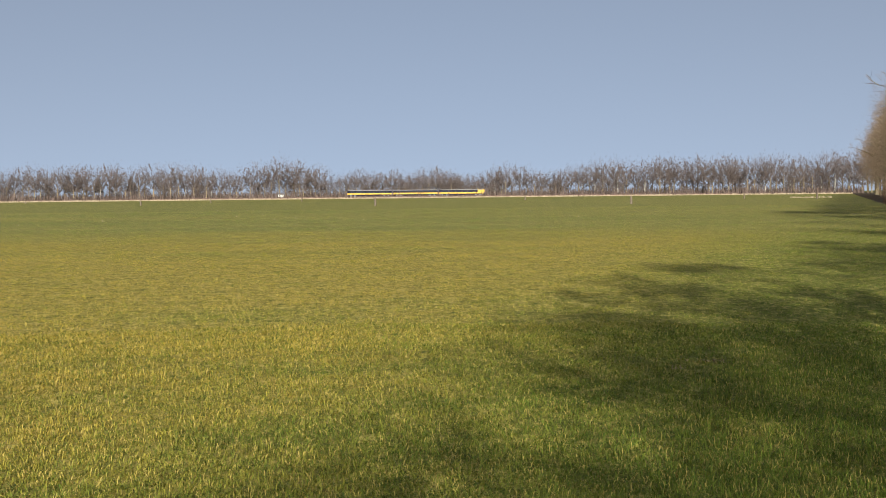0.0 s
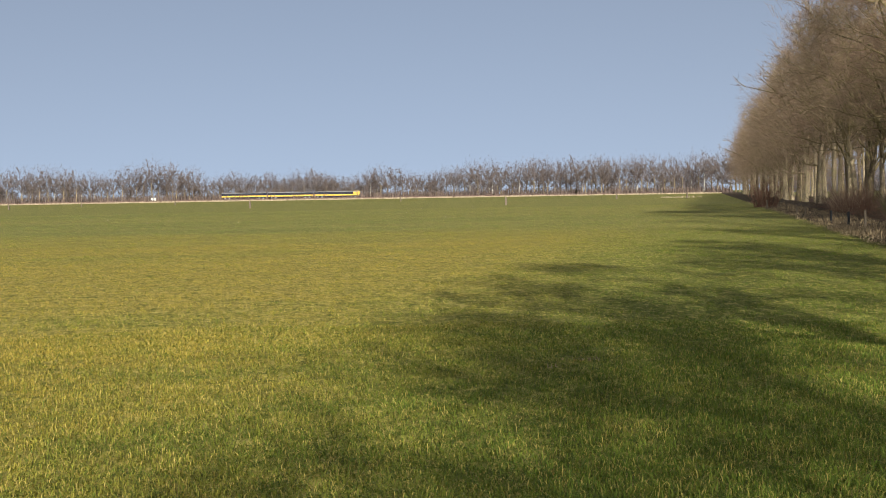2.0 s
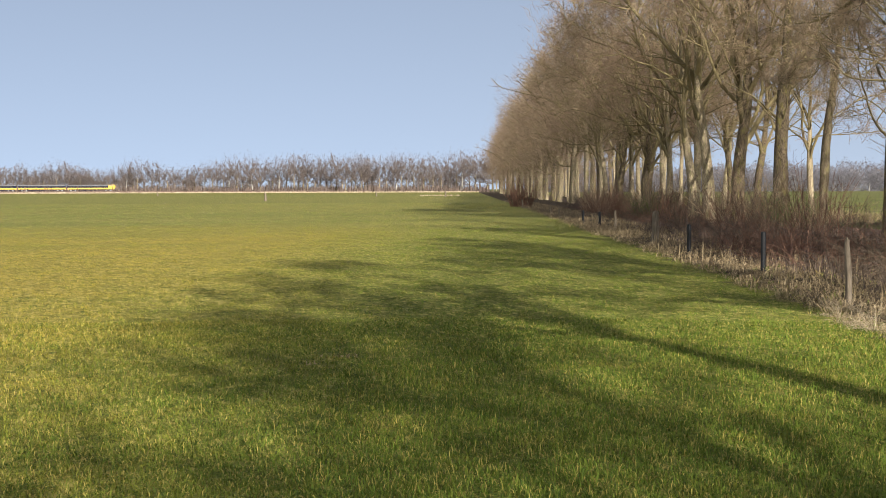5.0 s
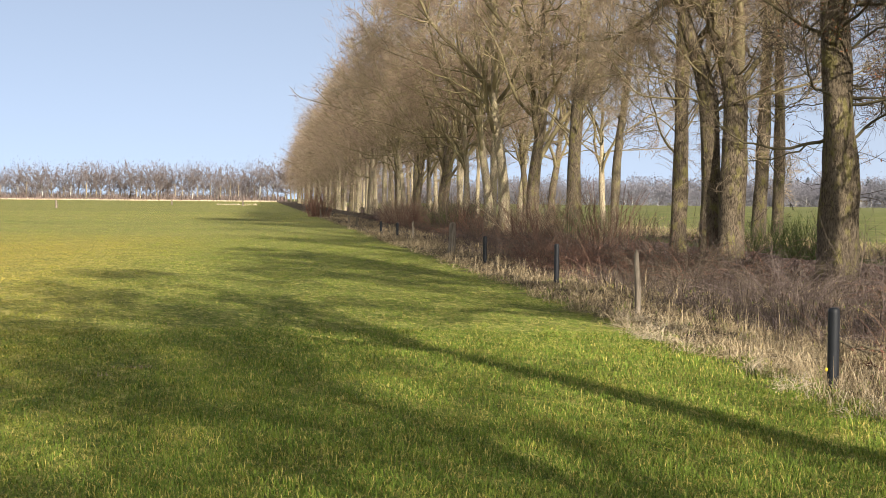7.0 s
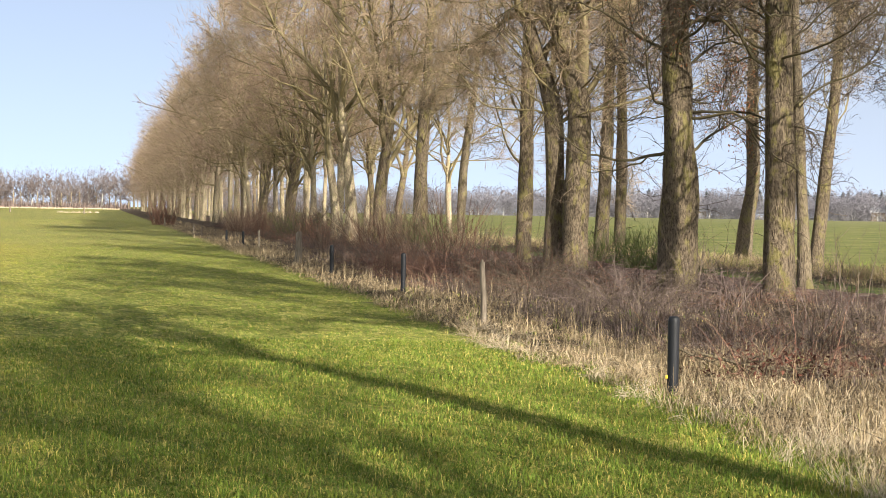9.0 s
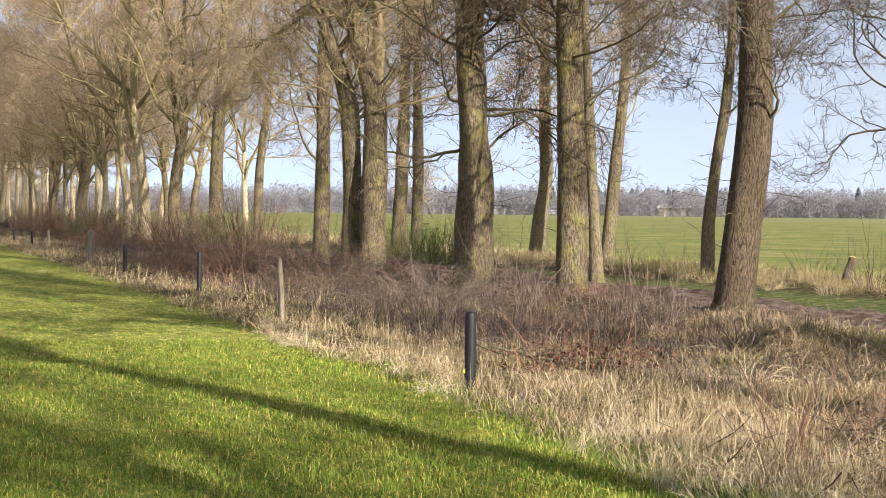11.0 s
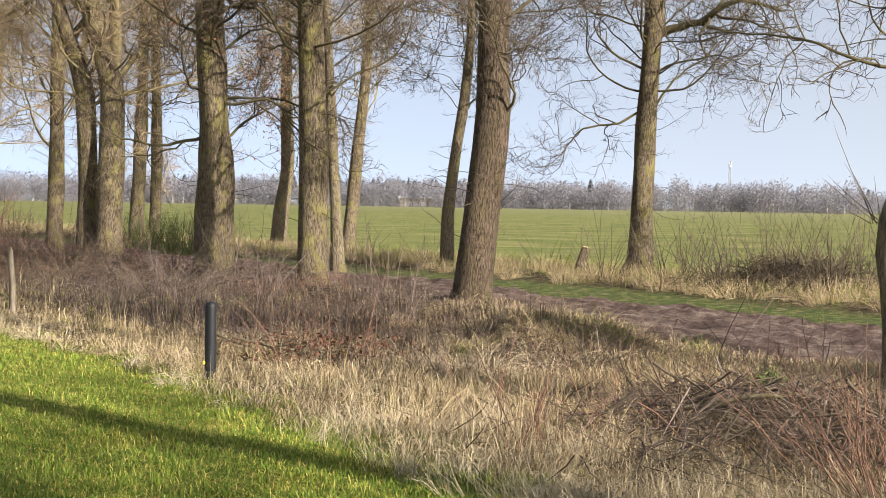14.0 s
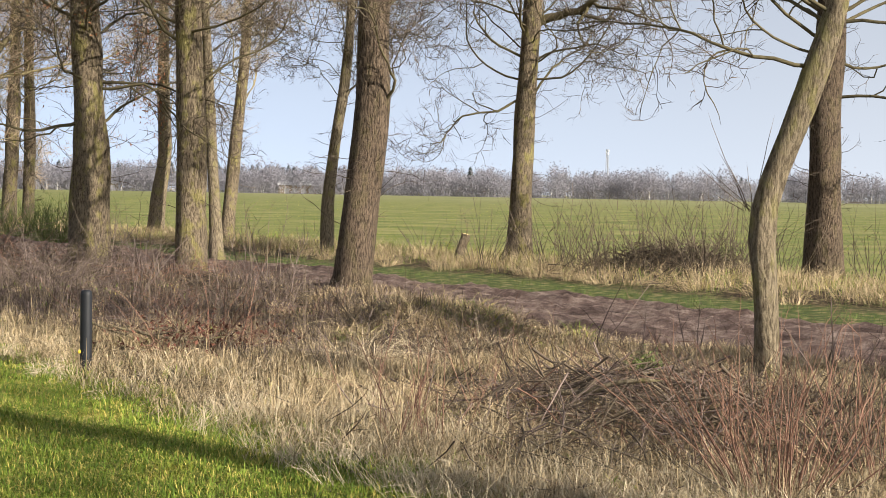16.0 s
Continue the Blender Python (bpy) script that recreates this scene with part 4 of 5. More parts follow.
# ---- grass ----
def sward(name, label, count, az0, az1, r0, r1, fall, low, high, w, bend, material, seed, o0=-400.0, o1=400.0, clump=8, spread=0.03, lean=0.45, patch=None, bow=0.0, s0=-900.0, s1=900.0):
    rng = np.random.default_rng(seed)
    k = rng.uniform(0, 1, count)
    e = 2 - fall
    r = (r0 ** e + k * (r1 ** e - r0 ** e)) ** (1 / e)
    az = np.radians(rng.uniform(az0, az1, count))
    x, y = np.repeat(r * np.sin(az), clump), np.repeat(r * np.cos(az), clump)
    grow = np.repeat(r, clump) / r0
    x, y = x + rng.normal(0, spread, len(x)) * grow ** 0.5, y + rng.normal(0, spread, len(x)) * grow ** 0.5
    o = across(x, y) + 0.3 * wave(x, y, 0.7, 9)
    keep = (o > o0) & (o < o1) & (along(x, y) > s0) & (along(x, y) + 0.8 * wave(x, y, 0.9, 4) < s1)
    if patch:
        keep &= wave(x, y, patch[0], seed) + 0.7 * wave(x, y, patch[0] * 0.37, seed + 1) > patch[1] + rng.normal(0, 0.2, len(x))
    x, y = x[keep], y[keep]
    width = w * np.maximum(1, np.hypot(x, y) / r0 * 0.6)
    ob = put(name, build(name, *spikes(rng, x, y, land(x, y) - 0.004, low, high, lean, width[:, None], bend, bow)), material)
    return tagged(ob, label, "grass", kind="stuff")


sward("meadow_grass", "short green and straw-coloured meadow grass", 42000, -19, 53, 7.0, 18, 1.9, 0.025, 0.07, 0.0065, 3, GRASS, 61, o1=4.9, clump=7, spread=0.035, lean=0.45, bow=0.75)
sward("outer_meadow_grass", "short green and straw-coloured meadow grass", 42000, -19, 33, 15, 170, 2.04, 0.03, 0.07, 0.010, 1, GRASS, 62, o1=4.9, clump=7, spread=0.06, lean=0.45, bow=0.6)
sward("tall_grass", "longer green grass blades in the meadow", 4500, -19, 53, 7.0, 16, 1.8, 0.035, 0.085, 0.0055, 3, GRASS, 66, o1=4.9, clump=7, lean=0.45, bow=0.25, patch=(0.8, 0.0))
sward("dry_grass", "matted dry straw-coloured grass of the verge", 30000, 14, 72, 6.0, 60, 1.7, 0.08, 0.28, 0.005, 3, STRAW, 63, o0=4.45, o1=6.6, clump=7, spread=0.05, lean=0.6, bow=0.9, patch=(0.35, -0.45))
sward("bleached_grass", "bleached pale dry grass along the field edge", 15000, 16, 72, 6.0, 45, 1.7, 0.10, 0.30, 0.0048, 3, REED, 80, s1=12.5, o0=4.3, o1=6.3, clump=7, spread=0.05, lean=0.5, bow=0.7, patch=(0.6, -0.1))
sward("inner_dry_grass", "patchy dry straw-coloured grass among brambles", 36000, 30, 72, 8.0, 30, 1.7, 0.06, 0.30, 0.0055, 3, STRAW, 68, o0=5.8, o1=10.9, clump=7, spread=0.06, lean=0.6, bow=0.9, patch=(0.45, -0.2), s1=17.0)
sward("bramble_straw", "sparse dry grass under the brambles", 12000, 14, 60, 14.0, 60, 1.7, 0.06, 0.25, 0.006, 3, STRAW, 81, o0=6.6, o1=11.2, clump=7, spread=0.06, lean=0.5, bow=0.6, patch=(0.45, 0.2), s0=14.0)
sward("far_verge_grass", "pale dry grass along the far field edge", 5000, 15, 27, 48, 190, 1.9, 0.12, 0.35, 0.012, 3, STRAW, 82, o0=4.3, o1=7.6, clump=7, spread=0.12, lean=0.5, bow=0.5)
sward("straw_stalks", "tall pale dry grass stalks of the verge", 5200, 14, 72, 6.0, 60, 1.7, 0.15, 0.42, 0.0032, 2, STRAW, 67, o0=4.6, o1=7.4, clump=6, spread=0.05, lean=0.5, patch=(0.5, 0.1))
sward("dead_herbs", "dead brown weeds tangled on the verge", 26000, 16, 72, 8.0, 60, 1.7, 0.06, 0.36, 0.005, 3, SCRUB, 69, s0=11.5, o0=6.1, o1=10.4, clump=6, spread=0.07, lean=0.6, bow=0.5, patch=(0.5, -0.25))
sward("bramble_shoots", "thin brown upright shoots among the verge weeds", 3800, 16, 72, 8.0, 50, 1.7, 0.25, 0.75, 0.0042, 2, TWIG_DARK, 72, s0=12.5, o0=6.6, o1=10.2, clump=4, spread=0.10, lean=0.35, patch=(0.8, 0.05))
sward("straw_tangle", "long fallen pale stalks tangled over the verge", 9000, 20, 72, 6.5, 26, 1.6, 0.18, 0.5, 0.0034, 2, STRAW, 76, o0=4.7, o1=10.3, clump=5, spread=0.08, lean=0.5, bow=1.05, patch=(0.6, -0.3), s1=13.5)
sward("stem_tangle", "thin brown stems tangled over the verge", 8500, 20, 72, 6.5, 34, 1.6, 0.2, 0.6, 0.0045, 2, TWIG_DARK, 77, s0=10.5, o0=5.9, o1=10.3, clump=5, spread=0.10, lean=0.6, bow=0.85, patch=(0.7, -0.15))
sward("verge_green_tufts", "small green grass tufts among dry straw", 5200, 20, 72, 6.5, 30, 1.7, 0.05, 0.16, 0.006, 3, GRASS, 79, o0=4.5, o1=9.5, clump=7, spread=0.05, lean=0.5, bow=0.4, patch=(0.55, 0.25))
sward("lush_grass", "long fresh green grass blades near the field edge", 9500, 8, 62, 7.0, 15, 1.8, 0.035, 0.09, 0.0055, 3, GRASS, 78, o0=-1.0, o1=4.9, clump=7, spread=0.03, lean=0.4, bow=0.2, patch=(0.5, -0.4))
sward("field_margin_grass", "pale dry grass between the track and the far field", 42000, 18, 72, 19, 110, 1.6, 0.15, 0.55, 0.005, 3, STRAW, 64, o0=17.2, o1=21.6, clump=7, spread=0.12, lean=0.6, bow=0.5, patch=(0.8, -0.3))
sward("far_field_grass", "green and straw-coloured grass of the far field", 12000, 18, 72, 24, 240, 2.02, 0.03, 0.09, 0.008, 1, GRASS, 74, o0=21.0, clump=6, spread=0.25, lean=0.4, bow=0.3)
sward("far_field_straw", "pale dry stalks scattered over the far field", 1400, 18, 72, 24, 160, 1.8, 0.06, 0.18, 0.006, 1, STRAW, 75, o0=21.0, clump=4, spread=0.25, lean=0.5, bow=0.3, patch=(4.0, -0.1))
sward("margin_green_grass", "rough green grass at the edge of the far field", 14000, 18, 72, 19, 110, 1.6, 0.08, 0.3, 0.006, 3, GRASS, 70, o0=17.4, o1=24.0, clump=7, spread=0.12, lean=0.4, bow=0.2)
sward("verge_grass", "green grass beside the dirt track", 34000, 20, 72, 15, 80, 1.6, 0.04, 0.13, 0.004, 3, TRACK_GRASS, 65, o0=15.0, o1=17.6, clump=7, spread=0.07, lean=0.5, bow=0.4, patch=(0.6, -0.1))


def tussocks(name, label, spots, blades, low, high, w, material, seed, lean=0.8, flop=0.28, wide=0.06):
    """Bunches of long blades that arch outward and fall over, joined."""
    rng = np.random.default_rng(seed)
    c = np.repeat(np.array(spots, float), blades, axis=0)
    K = len(c)
    size = np.repeat(rng.uniform(0.6, 1.25, len(spots)), blades)
    tip = np.repeat(rng.normal(0, 0.3, (len(spots), 2)), blades, axis=0)
    a, q = rng.uniform(0, 2 * np.pi, K), wide * size * np.sqrt(rng.uniform(0, 1, K))
    x, y = c[:, 0] + q * np.cos(a), c[:, 1] + q * np.sin(a)
    k = lean * rng.uniform(0.05, 1, K)
    way = np.stack([np.cos(a) * k + tip[:, 0], np.sin(a) * k + tip[:, 1], np.ones(K)], -1)
    P, R = run(rng, np.stack([x, y, land(x, y) - 0.01], -1), way, rng.uniform(low, high, K) * size, np.full(K, w), np.full(K, w * 0.35), 6, 0.14, -flop)
    P[:, 1:, 2] = np.maximum(P[:, 1:, 2], land(P[:, 1:, 0], P[:, 1:, 1]) + 0.006)
    ob = put(name, build(name, *slivers(rng, P, R)), material)
    return tagged(ob, label, "grass", kind="stuff")


def strewn(seed, count, s0, s1, o0, o1, size=0.8, level=-0.3):
    """Uneven places on the verge."""
    rng = np.random.default_rng(seed)
    s, o = s0 + (s1 - s0) * rng.uniform(0, 1, count) ** 1.4, rng.uniform(o0, o1, count)
    x, y = s * DX + o * DY, s * DY - o * DX
    keep = wave(x, y, size, seed) > level
    return list(zip(x[keep], y[keep]))


tussocks("bleached_tussocks", "bleached pale tussocks of dead grass at the lawn edge", strewn(301, 230, 5.0, 20, 4.35, 5.7, 0.6, 0.05), 55, 0.12, 0.32, 0.0024, REED, 302, 1.0, 0.34)
tussocks("straw_tussocks", "fallen straw-coloured tussocks of dead grass", strewn(303, 400, 5.0, 16, 5.2, 10.6, 0.7, -0.05), 48, 0.15, 0.46, 0.0024, STRAW, 304, 1.3, 0.36, 0.12)
tussocks("pale_stalks", "thin upright bleached stalks of dead grass", strewn(305, 260, 4.6, 9.5, 4.1, 6.0, 0.5, 0.0), 24, 0.12, 0.34, 0.0016, REED, 306, 0.45, 0.08, 0.09)
tussocks("shaded_tussocks", "straw tussocks under the brambles", strewn(307, 220, 12, 40, 4.6, 9.0, 0.8, 0.0), 30, 0.15, 0.36, 0.0034, STRAW, 308, 0.9, 0.3, 0.1)
tussocks("margin_tussocks", "pale tussocks of dead grass beyond the track", strewn(321, 520, 12, 75, 17.0, 20.8, 1.2, -0.2), 60, 0.18, 0.48, 0.0034, STRAW, 322, 0.7, 0.2, 0.2)
hx_, hy_ = polar(58.0, 10.2)
rng5 = np.random.default_rng(323)
tussocks("heap_straw", "dry grass growing through the brush heap", [(hx_ + rng5.normal(0, 0.9), hy_ + rng5.normal(0, 1.0)) for _ in range(34)], 30, 0.25, 0.6, 0.0026, STRAW, 324, 0.8, 0.16, 0.12)
mx_, my_ = polar(51.0, 16.2)
rng3 = np.random.default_rng(309)
knoll = [(mx_ + rng3.normal(0, 0.6), my_ + rng3.normal(0, 0.7)) for _ in range(90)]
tussocks("mound_straw", "pale grass hanging over a low mound", knoll[:62], 56, 0.2, 0.42, 0.0032, STRAW, 310, 1.0, 0.36, 0.1)
tussocks("mound_green", "olive-green grass on a low mound", knoll[62:], 50, 0.15, 0.32, 0.0032, GRASS, 311, 0.9, 0.3, 0.1)
px_, py_ = polar(48.2, 13.9)
tussocks("pale_patch", "matted patch of very pale fallen grass", [(px_ + rng3.normal(0, 0.45), py_ + rng3.normal(0, 0.55)) for _ in range(46)], 56, 0.25, 0.5, 0.0026, REED, 312, 1.3, 0.4, 0.08)


# ---- brambles, brush and saplings of the verge ----
def canes(rng, count, spread, low, high, rad, n=5, lean=0.9, up=-0.12, gnarl=0.12, sides=3, twigs=0):
    """Arching stems from one root patch."""
    a, r = rng.uniform(0, 2 * np.pi, count), spread * np.sqrt(rng.uniform(0, 1, count))
    start = np.stack([r * np.cos(a), r * np.sin(a), 0 * a - 0.05], -1)
    way = np.stack([np.cos(a) * lean * rng.uniform(0.1, 1, count), np.sin(a) * lean * rng.uniform(0.1, 1, count), np.ones(count)], -1)
    way[:, :2] += rng.normal(0, 0.25, (count, 2))
    P, R = run(rng, start, way, rng.uniform(low, high, count), np.full(count, rad) * rng.uniform(0.6, 1.3, count), np.full(count, rad * 0.4), n, gnarl, up)
    P[:, 1:, 2] = np.maximum(P[:, 1:, 2], 0.0)
    out = [tubes(P, R, sides)]
    if twigs:
        P1, R1 = sprout(rng, P, R, twigs, 0.3, 1.0, 45, low * 0.2, high * 0.3, 0.6, 3, 0.15, up * 0.3, rad * 0.4)
        out.append(slivers(rng, P1, R1))
    return gather(out)


def bush(name, place_, arrays, material, label, category, group="", turn=0.0, size=1.0):
    x, y = place_
    t = thing(name, pose(x, y, height(x, y), 0, 0, turn), label, category, group)
    t.scale = (size, size, size)
    tagged(put("cane_tangle", build("cane_tangle", *arrays), material, t), kind="stuff")
    return t


def brambles():
    rng = np.random.default_rng(71)
    label = "leafless tangle of brown bramble stems on the verge"
    kinds = [bush("bramble_bush", (0, 0), canes(rng, 60, 0.6, 0.6, 1.5, 0.006, n=9, lean=1.2, up=-0.17, gnarl=0.2, twigs=4), m, label, "bush", "brambles on the verge")
             for m in (SCRUB, TWIG_DARK, RED_STEM, SCRUB)]
    spots = [at(s, rng.uniform(7.6, 10.9)) for s in np.arange(16.5, 58, 0.85)] + [at(s, rng.uniform(6.6, 9)) for s in np.arange(13.5, 44, 1.0)]
    spots += [at(rng.uniform(11, 16.5), rng.uniform(6.8, 9.2)) for _ in range(14)]
    spots += [at(s, rng.uniform(8.0, 11)) for s in np.arange(58, 125, 1.5)]
    for i, (x, y) in enumerate(spots):
        m = pose(x, y, height(x, y) - 0.02, 0, 0, rng.uniform(0, 360))
        if i < len(kinds):
            ob = kinds[i]
            ob.matrix_basis = m
        else:
            ob = copy_thing(kinds[int(rng.choice([1, 2, 2, 3] if along(x, y) > 30 else [0, 1, 2, 3]))], m)
        k = rng.uniform(0.65, 1.05) * (1.25 if along(x, y) > 22 else 0.8)
        ob.scale = (k, k, k * rng.uniform(0.7, 1.0))


brambles()


def sticks_heap(rng, count, wide, deep, tall, low, high, rad):
    """Cut branches lying criss-cross on a low mound."""
    x, y = rng.normal(0, wide * 0.42, count), rng.normal(0, deep * 0.42, count)
    z = tall * np.exp(-(x / wide) ** 2 * 2 - (y / deep) ** 2 * 2) * rng.uniform(0.2, 1, count)
    a = rng.uniform(0, 2 * np.pi, count)
    way = np.stack([np.cos(a), np.sin(a), rng.normal(0.12, 0.5, count)], -1)
    L = rng.uniform(low, high, count)
    start = np.stack([x, y, z], -1) - unit(way) * (L / 2)[:, None]
    start[:, 2] = np.maximum(start[:, 2], 0.0)
    P, R = run(rng, start, way, L, rad * rng.uniform(0.4, 1.5, count), np.full(count, rad * 0.3), 7, 0.11, 0.0)
    P1, R1 = sprout(rng, P, R, 4, 0.15, 1, 50, low * 0.25, high * 0.35, 0.6, 4, 0.25, 0.02, rad * 0.3)
    P[:, :, 2], P1[:, :, 2] = np.maximum(P[:, :, 2], 0.01), np.maximum(P1[:, :, 2], 0.01)
    return gather([tubes(P, R, 5), tubes(P1, R1, 3)])


rng1 = np.random.default_rng(81)
heap = thing("brush_pile", pose(*polar(58.4, 10.3), height(*polar(58.4, 10.3)), 0, 0, -58), "heap of dark cut branches in dry grass", "brush pile")
for stuff_, n_, rad_ in ((OAK_TWIG, 460, 0.006), (SCRUB, 340, 0.0055), (RED_STEM, 90, 0.0045), (TWIG_DARK, 90, 0.011)):
    tagged(put("brushwood", build("brushwood", *sticks_heap(rng1, n_, 1.9, 2.4, 0.44, 0.25, 0.85, rad_)), stuff_, heap), kind="stuff")
spots_ = np.stack([rng1.normal(0.05, 0.07, 260), rng1.normal(0.5, 0.08, 260), 0.36 + np.abs(rng1.normal(0, 0.05, 260))], -1)
tagged(put("moss_clump", leaves_mesh(rng1, spots_, 0.014), BROOM, heap, "small green mossy clump"), kind="stuff")
for tilt_, (u, v, z, long) in ((62, (-0.42, -0.75, 0.16, 0.62)), (20, (-0.2, -0.5, 0.22, 0.8)), (-18, (0.5, -0.3, 0.24, 0.7))):
    a = radians(tilt_)
    P, R = run(rng1, np.array([[u - math.cos(a) * long / 2, v, z + math.sin(a) * long * 0.3]]), np.array([[math.cos(a), -0.35, -math.sin(a) * 0.6]]), np.array([long]),
               np.array([0.02]), np.array([0.014]), 8, 0.12, 0.0)
    put("branch", build("branch", *tubes(P, R, 8), True), BARK_YOUNG, heap, "pale crooked cut branch")



def stemmed_bush(az, r, count):
    """A bush of upright stems, each with its own side twigs."""
    x, y = polar(az, r)
    t = thing("red_stemmed_bush", pose(x, y, height(x, y)), "bush of upright reddish-brown bare stems", "bush", "red-stemmed bushes")
    for _ in range(count):
        a, q = rng1.uniform(0, 6.3), 0.22 * math.sqrt(rng1.uniform(0, 1))
        start = np.array([[q * math.cos(a), q * math.sin(a), -0.05]])
        way = np.array([[math.cos(a) * 0.85 * q / 0.22 + rng1.normal(0, 0.18), math.sin(a) * 0.85 * q / 0.22 + rng1.normal(0, 0.18), 1.0]])
        P, R = run(rng1, start, way, rng1.uniform(0.5, 1.3, 1), np.array([0.0048]), np.array([0.0016]), 7, 0.08, 0.0)
        P1, R1 = sprout(rng1, P, R, 2, 0.3, 1.0, 40, 0.15, 0.35, 0.6, 3, 0.12, 0.02, 0.002)
        put("stem", build("stem", *gather([tubes(P, R, 4), slivers(rng1, P1, R1)])), RED_STEM, t)


stemmed_bush(63.9, 7.9, 52)
stemmed_bush(67.6, 8.6, 45)
for az_, r_ in ((65.6, 9.6), (66.8, 8.4), (68.0, 9.8), (64.6, 10.6), (62.6, 9.2), (66.2, 11.2)):
    bush("bramble_bush", polar(az_, r_), canes(rng1, 70, 0.5, 0.4, 0.95, 0.0045, n=7, lean=1.1, up=-0.13, gnarl=0.18, twigs=4), OAK_TWIG, "low dark tangle of dead weeds beside a red-stemmed bush", "bush", "dark weeds by the heap")
stemmed_bush(62.0, 8.9, 24)
for az_, r_, n_ in ((48.9, 9.3, 7), (49.6, 9.1, 8), (50.5, 9.2, 8), (53.2, 9.9, 6), (54.0, 10.6, 4), (47.8, 11.0, 4), (55.5, 11.5, 5), (61.5, 9.5, 5), (59.4, 11.6, 5)):
    bush("sapling", polar(az_, r_), canes(rng1, n_, 0.16, 0.45, 0.95, 0.0042, lean=0.2, up=0.03, gnarl=0.05, twigs=4), RED_STEM, "thin reddish upright weed stems in dry grass", "sapling", "saplings in the verge")
# loose-limbed saplings between the verge and the track
for az_, r_, n_, h_ in ((56.9, 15.2, 2, 1.7), (58.6, 14.2, 3, 0.8), (61.0, 14.5, 4, 0.8), (66.0, 13.2, 4, 0.9), (44.5, 19.0, 4, 1.3), (38.6, 20.5, 5, 1.5), (42.6, 19.5, 5, 1.2), (35.3, 24.0, 5, 1.5)):
    bush("sapling", polar(az_, r_), canes(rng1, n_, 0.15, h_ * 0.7, h_, 0.008, lean=0.5, up=0.0, gnarl=0.1, sides=4, twigs=7), SCRUB, "leafless spindly sapling at the track side", "sapling", "saplings in the verge")
for k in range(26):
    x, y = at(19 + k * 1.6 + rng1.uniform(-0.8, 0.8), rng1.uniform(9.6, 11.6))
    h_ = rng1.uniform(1.0, 2.1)
    bush("sapling", (x, y), canes(rng1, int(rng1.integers(3, 7)), 0.2, h_ * 0.6, h_, 0.009, lean=0.35, up=0.03, gnarl=0.06, sides=4, twigs=6), TWIG_DARK, "leafless upright sapling among the brambles", "sapling", "saplings in the verge")
# thicket between the trunks of the row
thicket = [bush("shrub", (0, 0), canes(rng1, 44, 0.8, 1.0, 2.7, 0.011, n=6, lean=0.55, up=0.0, gnarl=0.12, twigs=7), m, "leafless thicket of thin brown stems between tree trunks", "bush", "thickets along the row")
           for m in (RED_STEM, TWIG_DARK, TWIG)]
for k, s_ in enumerate(np.arange(44, 128, 1.9)):
    x, y = at(s_ + rng1.uniform(-0.8, 0.8), rng1.uniform(8.4, 13.0))
    m = pose(x, y, height(x, y), 0, 0, rng1.uniform(0, 360))
    ob = copy_thing(thicket[int(rng1.integers(0, 3))], m) if k > 2 else thicket[k]
    ob.matrix_basis = m
    z_ = rng1.uniform(0.6, 1.15)
    ob.scale = (z_, z_, z_)
# brush beyond the track
heap = thing("brush_pile", pose(*polar(59.6, 27.6), height(*polar(59.6, 27.6)), 0, 0, -60), "low dark brush heap beside the dirt track", "brush pile")
tagged(put("brushwood", build("brushwood", *sticks_heap(rng1, 700, 2.1, 1.0, 0.62, 0.4, 1.0, 0.008)), OAK_TWIG, heap), kind="stuff")
for az_, r_ in ((58.6, 27.6), (60.2, 28.2), (61.4, 27.4), (62.6, 28.4), (57.4, 28.0), (63.8, 28.2), (56.0, 28.6), (55.0, 29.4), (52.4, 30.0), (67.0, 28.5), (60.8, 27.0), (62.0, 29.2), (59.4, 28.8)):
    bush("shrub", polar(az_, r_), canes(rng1, 26, 0.4, 0.8, 2.0, 0.008, lean=0.75, up=0.0, gnarl=0.11, twigs=5), TWIG_DARK, "leafless shrub with upright shoots beside the far field", "bush", "shrubs beyond the track")
for k, s_ in enumerate(np.arange(20, 120, 4.2)):
    x, y = at(s_ + rng1.uniform(-1, 1), rng1.uniform(17.8, 20.5))
    bush("shrub", (x, y), canes(rng1, 16, 0.4, 0.5, 1.3, 0.008, lean=0.7, up=0.0, gnarl=0.08, twigs=3), SCRUB, "leafless shrub with upright shoots beside the far field", "bush", "shrubs beyond the track")
for az_, r_, h_ in ((27.7, 57, 1.9), (36.2, 44, 1.7), (34.8, 47, 1.5), (22.3, 78, 1.6)):
    bush("broom_bush", polar(az_, r_), canes(rng1, 150, 0.8, h_ * 0.5, h_, 0.010, lean=0.6, up=0.02, gnarl=0.08, twigs=4), BROOM, "green-stemmed broom bush among the trees", "bush", "broom bushes")
bush("beech_bush", polar(17.25, 132), canes(rng1, 150, 1.0, 1.2, 3.2, 0.02, lean=0.45, up=0.02, gnarl=0.08, twigs=4), RED_STEM, "dense reddish-brown bush at the wood's edge", "bush")

